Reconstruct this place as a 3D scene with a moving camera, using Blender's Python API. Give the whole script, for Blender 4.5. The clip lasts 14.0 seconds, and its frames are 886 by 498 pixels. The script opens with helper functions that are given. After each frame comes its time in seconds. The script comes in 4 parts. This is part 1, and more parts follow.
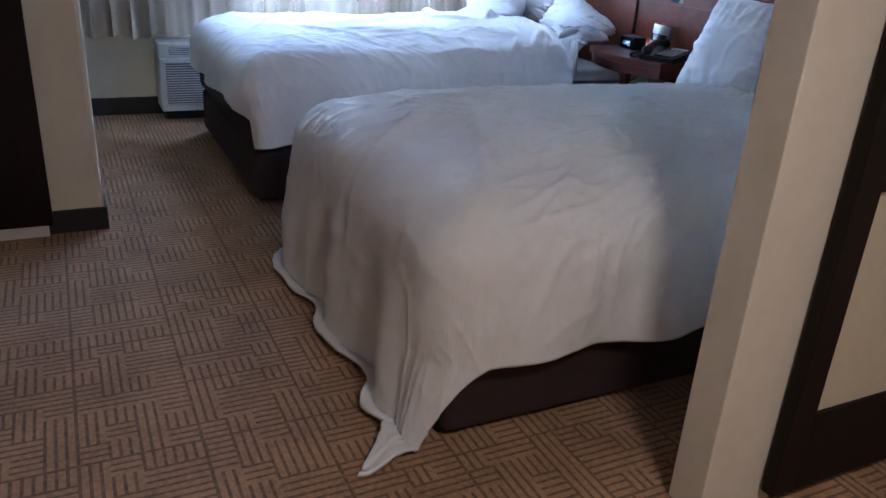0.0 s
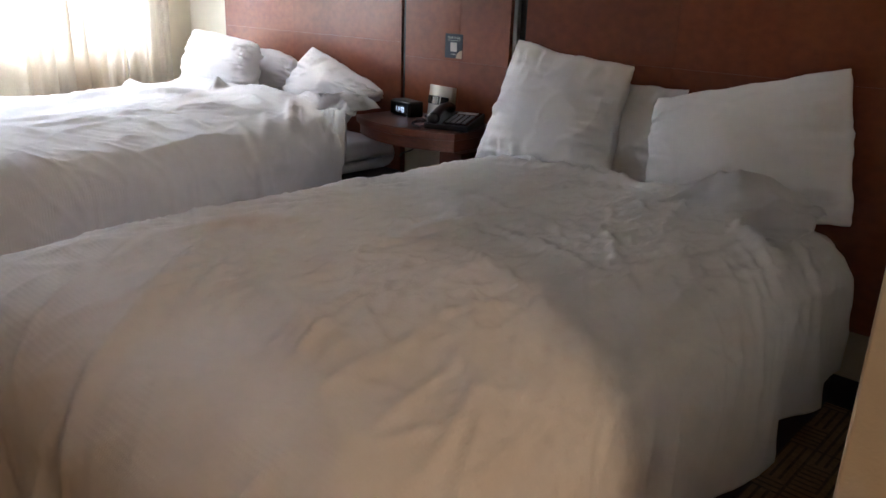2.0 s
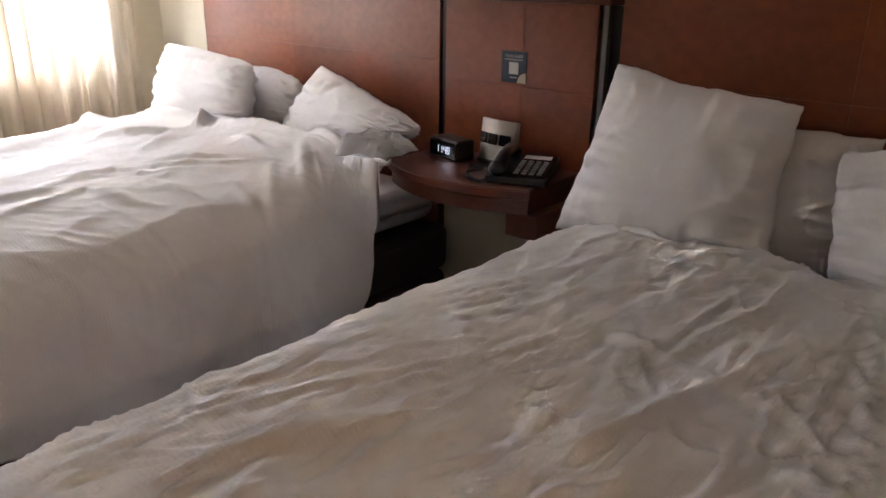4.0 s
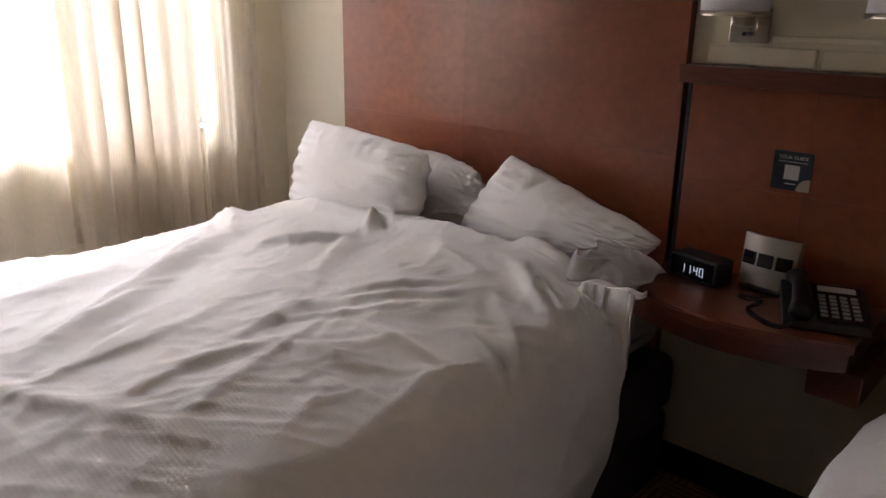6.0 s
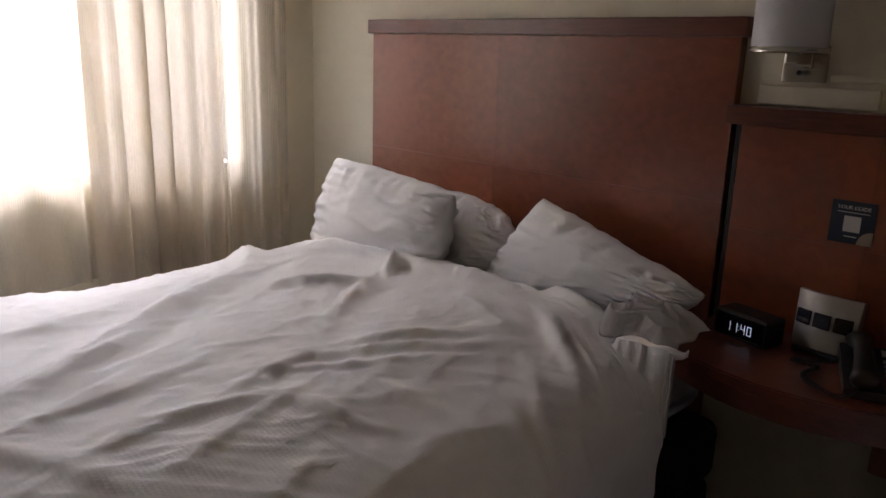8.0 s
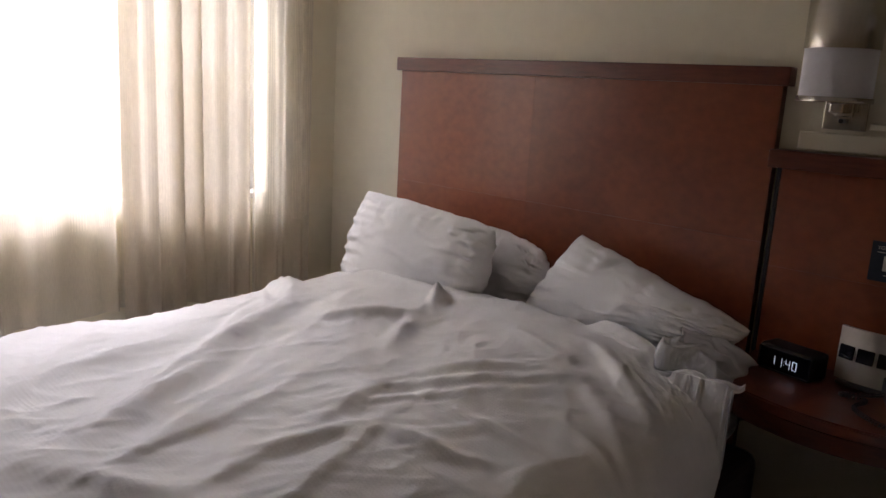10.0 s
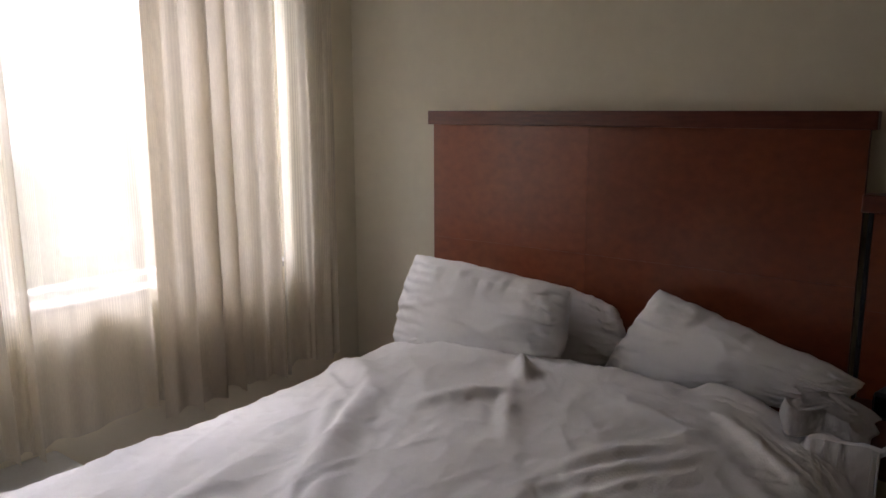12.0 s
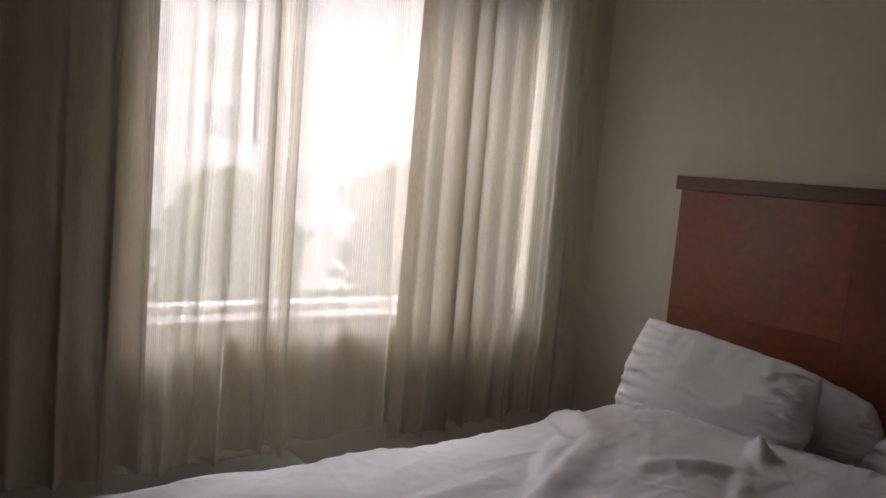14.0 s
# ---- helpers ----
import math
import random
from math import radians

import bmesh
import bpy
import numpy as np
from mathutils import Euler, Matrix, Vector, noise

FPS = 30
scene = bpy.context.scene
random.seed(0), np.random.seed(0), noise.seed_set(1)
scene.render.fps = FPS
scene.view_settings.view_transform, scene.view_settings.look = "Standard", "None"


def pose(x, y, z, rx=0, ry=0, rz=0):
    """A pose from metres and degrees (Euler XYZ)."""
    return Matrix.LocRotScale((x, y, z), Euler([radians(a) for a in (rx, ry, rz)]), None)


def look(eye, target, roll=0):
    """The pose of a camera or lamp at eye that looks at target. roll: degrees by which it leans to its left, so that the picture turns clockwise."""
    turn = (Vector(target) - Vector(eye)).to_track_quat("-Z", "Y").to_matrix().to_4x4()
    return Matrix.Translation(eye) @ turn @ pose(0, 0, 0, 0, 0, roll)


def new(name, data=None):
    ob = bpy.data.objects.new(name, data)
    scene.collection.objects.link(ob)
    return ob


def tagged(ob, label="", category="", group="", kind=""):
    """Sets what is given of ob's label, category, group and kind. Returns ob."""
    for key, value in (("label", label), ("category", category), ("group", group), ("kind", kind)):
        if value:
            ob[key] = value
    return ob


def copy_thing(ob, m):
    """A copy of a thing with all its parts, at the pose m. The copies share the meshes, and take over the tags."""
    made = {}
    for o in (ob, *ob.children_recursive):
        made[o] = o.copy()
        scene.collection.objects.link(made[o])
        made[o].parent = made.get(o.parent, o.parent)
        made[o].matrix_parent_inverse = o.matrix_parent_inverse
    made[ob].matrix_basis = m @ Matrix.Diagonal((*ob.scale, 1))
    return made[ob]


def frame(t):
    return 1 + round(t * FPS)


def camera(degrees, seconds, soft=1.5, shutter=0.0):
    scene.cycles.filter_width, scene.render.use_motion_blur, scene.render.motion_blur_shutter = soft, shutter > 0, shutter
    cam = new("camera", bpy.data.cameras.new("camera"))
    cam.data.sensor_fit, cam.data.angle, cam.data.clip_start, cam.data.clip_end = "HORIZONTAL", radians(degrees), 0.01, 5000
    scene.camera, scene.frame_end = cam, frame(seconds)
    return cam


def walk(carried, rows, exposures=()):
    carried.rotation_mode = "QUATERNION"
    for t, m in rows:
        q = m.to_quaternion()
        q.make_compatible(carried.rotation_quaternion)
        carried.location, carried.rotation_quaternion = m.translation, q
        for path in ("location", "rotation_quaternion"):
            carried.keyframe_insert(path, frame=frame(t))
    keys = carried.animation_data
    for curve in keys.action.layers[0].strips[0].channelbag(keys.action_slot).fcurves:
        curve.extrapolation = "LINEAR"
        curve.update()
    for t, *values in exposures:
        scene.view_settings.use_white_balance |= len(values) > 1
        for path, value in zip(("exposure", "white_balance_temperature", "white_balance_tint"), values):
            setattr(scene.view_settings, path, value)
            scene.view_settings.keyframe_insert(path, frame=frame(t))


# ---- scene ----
cam = camera(59.9, 14.0)
PATH = [
    (0, (5.068, -2.907, 1.293), (3.421, -2.078, 0.519), 3.6),
    (0.2, (5.017, -2.916, 1.279), (3.468, -1.916, 0.503), 3.7),
    (0.4, (4.964, -2.921, 1.281), (3.468, -1.836, 0.517), 3.7),
    (0.5, (4.939, -2.905, 1.302), (3.447, -1.814, 0.537), 3.0),
    (0.6, (4.879, -2.853, 1.293), (3.391, -1.753, 0.536), 2.9),
    (1, (4.659, -2.707, 1.325), (3.208, -1.544, 0.589), 1.8),
    (1.5, (4.359, -2.616, 1.276), (2.982, -1.336, 0.596), 2.1),
    (2, (4.113, -2.548, 1.264), (2.837, -1.145, 0.631), 2.1),
    (2.2, (4.026, -2.487, 1.253), (2.788, -1.042, 0.636), 2.4),
    (4.3, (3.2, -2.022, 1.382), (1.97, -0.614, 0.673), 0.3),
    (4.5, (3.105, -1.978, 1.4), (1.837, -0.607, 0.684), -0.2),
    (5, (2.805, -2.021, 1.376), (1.537, -0.62, 0.72), 1.2),
    (5.5, (2.646, -2.026, 1.41), (1.344, -0.644, 0.783), 1.0),
    (6, (2.473, -2.076, 1.441), (1.189, -0.666, 0.839), 1.0),
    (6.5, (2.397, -2.072, 1.419), (1.087, -0.668, 0.857), 1.7),
    (7, (2.349, -2.045, 1.397), (0.988, -0.683, 0.856), 2.6),
    (7.5, (2.384, -1.969, 1.397), (0.987, -0.634, 0.881), 2.2),
    (7.7, (2.399, -1.943, 1.403), (1.008, -0.599, 0.892), 2.0),
    (9.8, (2.295, -2.079, 1.419), (0.993, -0.622, 0.992), 3.7),
    (10, (2.254, -2.146, 1.414), (0.933, -0.702, 1.001), 3.3),
    (10.5, (2.169, -2.293, 1.416), (0.781, -0.903, 1.039), 2.2),
    (11, (1.969, -2.295, 1.463), (0.552, -0.929, 1.109), 0.7),
    (11.5, (1.842, -2.281, 1.508), (0.501, -0.837, 1.165), 0.0),
    (12, (1.845, -2.3, 1.523), (0.639, -0.745, 1.165), -0.1),
    (12.5, (1.835, -2.323, 1.507), (0.756, -0.682, 1.128), 0.3),
    (13, (1.853, -2.345, 1.52), (0.713, -0.741, 1.163), 0.9),
    (13.5, (1.852, -2.339, 1.507), (0.533, -0.862, 1.224), 2.5),
    (14, (1.811, -2.375, 1.454), (0.205, -1.2, 1.255), 5.1),
]
walk(cam, [(t, look(eye, target, roll)) for t, eye, target, roll in PATH],
     exposures=[(0.0, 4.64, 4150, 13), (0.6, 4.49, 4750, 15), (1.5, 4.44, 5450, 16), (2.2, 4.39, 5750, 17), (4.5, 4.08, 6550, 24), (5.0, 3.33, 6650, 25), (6.5, 3.13, 6600, 25), (7.5, 2.63, 6500, 25), (10.0, 2.68, 6500, 25), (11.0, 1.82, 6450, 24), (11.7, 1.87, 6450, 24), (12.5, 2.52, 6500, 24), (13.0, 2.62, 6500, 24), (13.5, 2.27, 6500, 23), (14.0, 1.47, 6500, 22)])

# ---- light ----
world = bpy.data.worlds.new("overcast_sky")
scene.world = world
world.use_nodes = True
wn, wl = world.node_tree.nodes, world.node_tree.links
sky = wn.new("ShaderNodeTexSky")
sky.sky_type, sky.sun_disc = "NISHITA", False
sky.sun_elevation, sky.sun_rotation = radians(55), radians(61)
sky.dust_density = 4.0
wl.new(sky.outputs[0], wn["Background"].inputs[0])
wn["Background"].inputs[1].default_value = 0.15

sun = new("sun", bpy.data.lights.new("sun", "SUN"))
sun.data.energy, sun.data.angle, sun.data.color = 0.8, radians(14), (1.0, 0.97, 0.92)
sun.matrix_world = look((18, 10, 30), (0, 0, 0))

window_light = new("window_light", bpy.data.lights.new("window_light", "AREA"))
window_light.data.shape, window_light.data.size, window_light.data.size_y = "RECTANGLE", 1.66, 1.3
window_light.data.cycles.is_portal = True
window_light.matrix_world = look((-0.64, -1.09, 1.6), (2.0, -1.09, 1.6))

# added unseen lamp for high sky daylight, entering steeply through the opening
sky_fill = new("sky_fill", bpy.data.lights.new("sky_fill", "AREA"))
sky_fill.data.shape, sky_fill.data.size, sky_fill.data.size_y = "RECTANGLE", 1.6, 0.9
sky_fill.data.energy, sky_fill.data.color, sky_fill.data.spread = 9.0, (0.95, 0.97, 1.0), radians(75)
sky_fill.matrix_world = look((-1.5, -1.07, 3.0), (-0.15, -1.07, 1.25))

hall_light = new("hall_light", bpy.data.lights.new("hall_light", "AREA"))
hall_light.data.shape, hall_light.data.size = "DISK", 0.5
hall_light.data.energy, hall_light.data.color = 1.4, (1.0, 0.66, 0.36)
hall_light.matrix_world = look((5.6, -2.3, 2.38), (5.6, -2.3, 0))


# ---- materials ----
def mat(name, color, rough=0.6, var=0.12, scale=8.0, bump=0.0, bump_scale=200.0, metal=0.0, coat=0.0, stretch=(1, 1, 1), color2=None):
    """A surface with broad stains and a fine grain at real-world size."""
    m = bpy.data.materials.new(name)
    m.use_nodes = True
    n, l = m.node_tree.nodes, m.node_tree.links
    b = n["Principled BSDF"]
    b.inputs["Roughness"].default_value, b.inputs["Metallic"].default_value = rough, metal
    b.inputs["Coat Weight"].default_value, b.inputs["Coat Roughness"].default_value = coat, 0.25
    geo = n.new("ShaderNodeNewGeometry")
    mp = n.new("ShaderNodeMapping")
    mp.inputs["Scale"].default_value = stretch
    l.new(geo.outputs["Position"], mp.inputs[0])
    a, c = n.new("ShaderNodeTexNoise"), n.new("ShaderNodeTexNoise")
    a.inputs["Scale"].default_value, a.inputs["Detail"].default_value = scale, 6
    c.inputs["Scale"].default_value, c.inputs["Detail"].default_value = scale * 14, 4
    l.new(mp.outputs[0], a.inputs[0]), l.new(mp.outputs[0], c.inputs[0])
    mid = n.new("ShaderNodeMath")
    mid.operation = "MULTIPLY_ADD"
    l.new(c.outputs[0], mid.inputs[0])
    mid.inputs[1].default_value = 0.5
    half = n.new("ShaderNodeMath")
    half.operation = "MULTIPLY"
    half.inputs[1].default_value = 0.5
    l.new(a.outputs[0], half.inputs[0]), l.new(half.outputs[0], mid.inputs[2])
    ramp = n.new("ShaderNodeValToRGB")
    lo = [v * (1 - var) for v in color]
    hi = [min(1, v * (1 + var)) for v in (color2 or color)]
    ramp.color_ramp.elements[0].position, ramp.color_ramp.elements[0].color = 0.36, (*lo, 1)
    ramp.color_ramp.elements[1].position, ramp.color_ramp.elements[1].color = 0.64, (*hi, 1)
    l.new(mid.outputs[0], ramp.inputs[0]), l.new(ramp.outputs[0], b.inputs["Base Color"])
    if bump:
        bp, f = n.new("ShaderNodeBump"), n.new("ShaderNodeTexNoise")
        f.inputs["Scale"].default_value, f.inputs["Detail"].default_value = bump_scale, 3
        l.new(mp.outputs[0], f.inputs[0])
        bp.inputs["Strength"].default_value, bp.inputs["Distance"].default_value = bump, 0.002
        l.new(f.outputs[0], bp.inputs["Height"]), l.new(bp.outputs[0], b.inputs["Normal"])
    return m


def glow(name, color, strength):
    m = mat(name, color)
    b = m.node_tree.nodes["Principled BSDF"]
    b.inputs["Emission Color"].default_value, b.inputs["Emission Strength"].default_value = (*color, 1), strength
    return m


def glass_mat(name, rough=0.0, color=(1, 1, 1)):
    m = bpy.data.materials.new(name)
    m.use_nodes = True
    b = m.node_tree.nodes["Principled BSDF"]
    b.inputs["Transmission Weight"].default_value, b.inputs["Roughness"].default_value = 1.0, rough
    b.inputs["Base Color"].default_value, b.inputs["IOR"].default_value = (*color, 1), 1.45
    return m


def cloth_mat(name, color, clear, passing, stripes=0.0):
    """Woven curtain cloth: part of the light goes straight through, part is scattered through."""
    m = bpy.data.materials.new(name)
    m.use_nodes = True
    n, l = m.node_tree.nodes, m.node_tree.links
    out = n["Material Output"]
    d, t, tr = n.new("ShaderNodeBsdfDiffuse"), n.new("ShaderNodeBsdfTranslucent"), n.new("ShaderNodeBsdfTransparent")
    noi = n.new("ShaderNodeTexNoise")
    noi.inputs["Scale"].default_value = 90
    ramp = n.new("ShaderNodeValToRGB")
    ramp.color_ramp.elements[0].position, ramp.color_ramp.elements[0].color = 0.3, (*[v * 0.88 for v in color], 1)
    ramp.color_ramp.elements[1].position, ramp.color_ramp.elements[1].color = 0.7, (*color, 1)
    l.new(noi.outputs[0], ramp.inputs[0])
    l.new(ramp.outputs[0], d.inputs[0]), l.new(ramp.outputs[0], t.inputs[0])
    m1, m2 = n.new("ShaderNodeMixShader"), n.new("ShaderNodeMixShader")
    m1.inputs[0].default_value = passing
    l.new(d.outputs[0], m1.inputs[1]), l.new(t.outputs[0], m1.inputs[2])
    m2.inputs[0].default_value = clear
    if stripes:
        # fine woven stripes that run with the cloth, in bands
        uv = n.new("ShaderNodeUVMap")
        sep = n.new("ShaderNodeSeparateXYZ")
        l.new(uv.outputs[0], sep.inputs[0])

        def calc(op, a, b, c=None):
            k = n.new("ShaderNodeMath")
            k.operation = op
            for i, v in enumerate((a, b, c)):
                if v is None:
                    continue
                if isinstance(v, (int, float)):
                    k.inputs[i].default_value = v
                else:
                    l.new(v, k.inputs[i])
            return k.outputs[0]
        fine = calc("LESS_THAN", calc("FRACT", calc("MULTIPLY", sep.outputs[0], 105.0), 0), 0.42)
        band = calc("LESS_THAN", calc("FRACT", calc("MULTIPLY", sep.outputs[0], 9.0), 0), 0.6)
        line = calc("MULTIPLY", calc("MULTIPLY", fine, band), calc("GREATER_THAN", sep.outputs[1], 0.17))
        l.new(calc("MULTIPLY_ADD", line, -stripes, clear), m2.inputs[0])
    l.new(m1.outputs[0], m2.inputs[1]), l.new(tr.outputs[0], m2.inputs[2])
    l.new(m2.outputs[0], out.inputs[0])
    return m


def carpet_mat():
    """Tan carpet with a woven labyrinth of short dark bars, turned block by block."""
    m = mat("carpet", (0.33, 0.20, 0.10), 0.95, 0.22, 5.0, 0.8, 500.0, color2=(0.39, 0.24, 0.125))
    n, l = m.node_tree.nodes, m.node_tree.links
    b = n["Principled BSDF"]
    base = b.inputs["Base Color"].links[0].from_socket
    geo = n.new("ShaderNodeNewGeometry")
    sep = n.new("ShaderNodeSeparateXYZ")
    l.new(geo.outputs["Position"], sep.inputs[0])

    def calc(op, a, b2=0.0, c=0.0):
        k = n.new("ShaderNodeMath")
        k.operation = op
        for i, v in enumerate((a, b2, c)):
            if isinstance(v, (int, float)):
                k.inputs[i].default_value = v
            else:
                l.new(v, k.inputs[i])
        return k.outputs[0]
    x, y = sep.outputs[0], sep.outputs[1]
    cell = 0.075
    cx, cy = calc("FLOOR", calc("DIVIDE", x, cell)), calc("FLOOR", calc("DIVIDE", y, cell))
    com = n.new("ShaderNodeCombineXYZ")
    l.new(cx, com.inputs[0]), l.new(cy, com.inputs[1])
    wn_ = n.new("ShaderNodeTexWhiteNoise")
    wn_.noise_dimensions = "2D"
    l.new(com.outputs[0], wn_.inputs["Vector"])
    pick = calc("GREATER_THAN", wn_.outputs["Value"], 0.5)
    sx = calc("LESS_THAN", calc("FRACT", calc("DIVIDE", x, cell / 3)), 0.34)
    sy = calc("LESS_THAN", calc("FRACT", calc("DIVIDE", y, cell / 3)), 0.34)
    line = calc("ADD", calc("MULTIPLY", sx, pick), calc("MULTIPLY", sy, calc("SUBTRACT", 1.0, pick)))
    gx = calc("LESS_THAN", calc("FRACT", calc("DIVIDE", x, 0.3)), 0.03)
    gy = calc("LESS_THAN", calc("FRACT", calc("DIVIDE", y, 0.3)), 0.03)
    line = calc("MINIMUM", calc("ADD", line, calc("MAXIMUM", gx, gy)), 1.0)
    noi = n.new("ShaderNodeTexNoise")
    noi.inputs["Scale"].default_value = 60
    l.new(geo.outputs["Position"], noi.inputs[0])
    fac = calc("MULTIPLY", line, calc("MULTIPLY_ADD", noi.outputs[0], 0.8, 0.22))
    mix = n.new("ShaderNodeMix")
    mix.data_type = "RGBA"
    l.new(fac, mix.inputs["Factor"]), l.new(base, mix.inputs[6])
    mix.inputs[7].default_value = (0.06, 0.038, 0.026, 1)
    l.new(mix.outputs[2], b.inputs["Base Color"])
    return m


def vary(m, low, high):
    """Each veneer leaf a little lighter or darker than its neighbours."""
    n, l = m.node_tree.nodes, m.node_tree.links
    b = n["Principled BSDF"]
    base = b.inputs["Base Color"].links[0].from_socket
    info, rng, hsv = n.new("ShaderNodeObjectInfo"), n.new("ShaderNodeMapRange"), n.new("ShaderNodeHueSaturation")
    rng.inputs["To Min"].default_value, rng.inputs["To Max"].default_value = low, high
    l.new(info.outputs["Random"], rng.inputs["Value"]), l.new(rng.outputs[0], hsv.inputs["Value"])
    l.new(base, hsv.inputs["Color"]), l.new(hsv.outputs[0], b.inputs["Base Color"])


CHERRY = mat("cherry_veneer", (0.20, 0.047, 0.017), 0.33, 0.13, 2.0, 0.02, 300, coat=0.35, stretch=(1.0, 1.0, 1.3), color2=(0.22, 0.058, 0.02))
vary(CHERRY, 0.92, 1.10)
CHERRY_H = mat("cherry_solid", (0.12, 0.028, 0.013), 0.34, 0.3, 3.0, 0.12, 260, coat=0.3, stretch=(0.4, 3, 3))
DARK_WOOD = mat("espresso_wood", (0.010, 0.007, 0.006), 0.5, 0.35, 5, 0.15, 200, stretch=(3, 3, 0.4))
DARK_WOOD.node_tree.nodes["Principled BSDF"].inputs["Specular IOR Level"].default_value = 0.2
WALL = mat("painted_wall", (0.70, 0.645, 0.50), 0.85, 0.03, 1.4, 0.35, 170)
WALL_HALL = mat("painted_wall_hall", (0.70, 0.65, 0.53), 0.85, 0.04, 1.6, 0.35, 170)
CEIL = mat("ceiling_paint", (0.82, 0.80, 0.75), 0.9, 0.03, 2, 0.4, 120)
LINEN = mat("white_linen", (0.78, 0.775, 0.77), 0.8, 0.025, 3, 0.25, 900)
LINEN_W = mat("pillow_cotton", (0.79, 0.785, 0.775), 0.78, 0.02, 4, 0.2, 1000)


def wrinkle(m, strength):
    """Soft pressed-in wrinkles over the weave."""
    n, l = m.node_tree.nodes, m.node_tree.links
    b = n["Principled BSDF"]
    geo, no, bp = n.new("ShaderNodeNewGeometry"), n.new("ShaderNodeTexNoise"), n.new("ShaderNodeBump")
    mp = n.new("ShaderNodeMapping")
    mp.inputs["Scale"].default_value = (1.0, 0.55, 1.0)
    no.noise_type = "RIDGED_MULTIFRACTAL"
    no.inputs["Scale"].default_value, no.inputs["Detail"].default_value, no.inputs["Distortion"].default_value = 6.5, 5, 0.8
    l.new(geo.outputs["Position"], mp.inputs[0]), l.new(mp.outputs[0], no.inputs[0])
    l.new(no.outputs[0], bp.inputs["Height"])
    bp.inputs["Strength"].default_value, bp.inputs["Distance"].default_value = strength, 0.012
    l.new(b.inputs["Normal"].links[0].from_socket, bp.inputs["Normal"])
    l.new(bp.outputs[0], b.inputs["Normal"])


def waffle(m, pitch, strength):
    """A woven grid of small raised ribs."""
    n, l = m.node_tree.nodes, m.node_tree.links
    b = n["Principled BSDF"]
    geo, sep, bp = n.new("ShaderNodeNewGeometry"), n.new("ShaderNodeSeparateXYZ"), n.new("ShaderNodeBump")
    l.new(geo.outputs["Position"], sep.inputs[0])
    waves = []
    for axis, k in ((0, 1.0), (1, 1.35)):
        mul, sn = n.new("ShaderNodeMath"), n.new("ShaderNodeMath")
        mul.operation, sn.operation = "MULTIPLY", "SINE"
        mul.inputs[1].default_value = 2 * math.pi / (pitch * k)
        l.new(sep.outputs[axis], mul.inputs[0]), l.new(mul.outputs[0], sn.inputs[0])
        waves.append(sn.outputs[0])
    both = n.new("ShaderNodeMath")
    both.operation = "MAXIMUM"
    l.new(waves[0], both.inputs[0]), l.new(waves[1], both.inputs[1])
    l.new(both.outputs[0], bp.inputs["Height"])
    bp.inputs["Strength"].default_value, bp.inputs["Distance"].default_value = strength, 0.0012
    l.new(b.inputs["Normal"].links[0].from_socket, bp.inputs["Normal"])
    l.new(bp.outputs[0], b.inputs["Normal"])


wrinkle(LINEN, 0.16)
waffle(LINEN, 0.007, 0.13)
wrinkle(LINEN_W, 0.14)
SHEET = mat("fitted_sheet", (0.74, 0.735, 0.72), 0.82, 0.03, 3, 0.25, 900)
BASE_FABRIC = mat("bed_base_fabric", (0.032, 0.019, 0.020), 0.7, 0.2, 6, 0.3, 500)
RUBBER = mat("black_vinyl", (0.018, 0.017, 0.018), 0.5, 0.2, 8)
BLACK = mat("black_plastic", (0.014, 0.014, 0.016), 0.32, 0.15, 20, 0.1, 700)
BLACK_GLOSS = mat("black_display", (0.008, 0.009, 0.014), 0.1, 0.1, 20)
GREY_KEY = mat("grey_keys", (0.30, 0.30, 0.31), 0.45, 0.1, 30)
NICKEL = mat("brushed_nickel", (0.55, 0.52, 0.47), 0.27, 0.08, 12, 0.1, 600, metal=1.0, stretch=(1, 1, 0.1))
EDGE_GREY = mat("edge_grey", (0.16, 0.15, 0.14), 0.5, 0.1, 10, metal=0.3)
SATIN = mat("satin_silver", (0.48, 0.46, 0.43), 0.4, 0.06, 25, metal=0.6)
SHADE = mat("lamp_shade_fabric", (0.70, 0.70, 0.74), 0.85, 0.03, 6, 0.3, 700)
OFFWHITE = mat("offwhite_plastic", (0.66, 0.66, 0.64), 0.5, 0.05, 10)
# dark grey that paints in the shade behind the air conditioner's slats
GRILLE_SHADE = mat("grille_shadow", (0.12, 0.12, 0.12), 0.6, 0.1, 10)
VINYL = mat("window_frame_paint", (0.70, 0.70, 0.68), 0.45, 0.04, 6)
SILL = mat("sill_stone", (0.46, 0.44, 0.40), 0.4, 0.08, 20)
NAVY = mat("navy_card", (0.012, 0.02, 0.04), 0.45, 0.1, 30)
CARD_INK = mat("card_print", (0.62, 0.60, 0.55), 0.6, 0.05, 30)
CARD_TAN = mat("card_tan", (0.62, 0.50, 0.36), 0.6, 0.05, 30)
FROST = mat("frosted_panel", (0.62, 0.56, 0.42), 0.42, 0.04, 3)
CARPET = carpet_mat()
SHEER = cloth_mat("sheer_voile", (0.86, 0.80, 0.67), 0.35, 0.48, 0.12)
DRAPE = cloth_mat("lined_drape", (0.62, 0.55, 0.43), 0.05, 0.26, 0.05)
GLASS = glass_mat("window_glass")
DIGIT = glow("clock_digits", (0.75, 0.86, 1.0), 0.07)


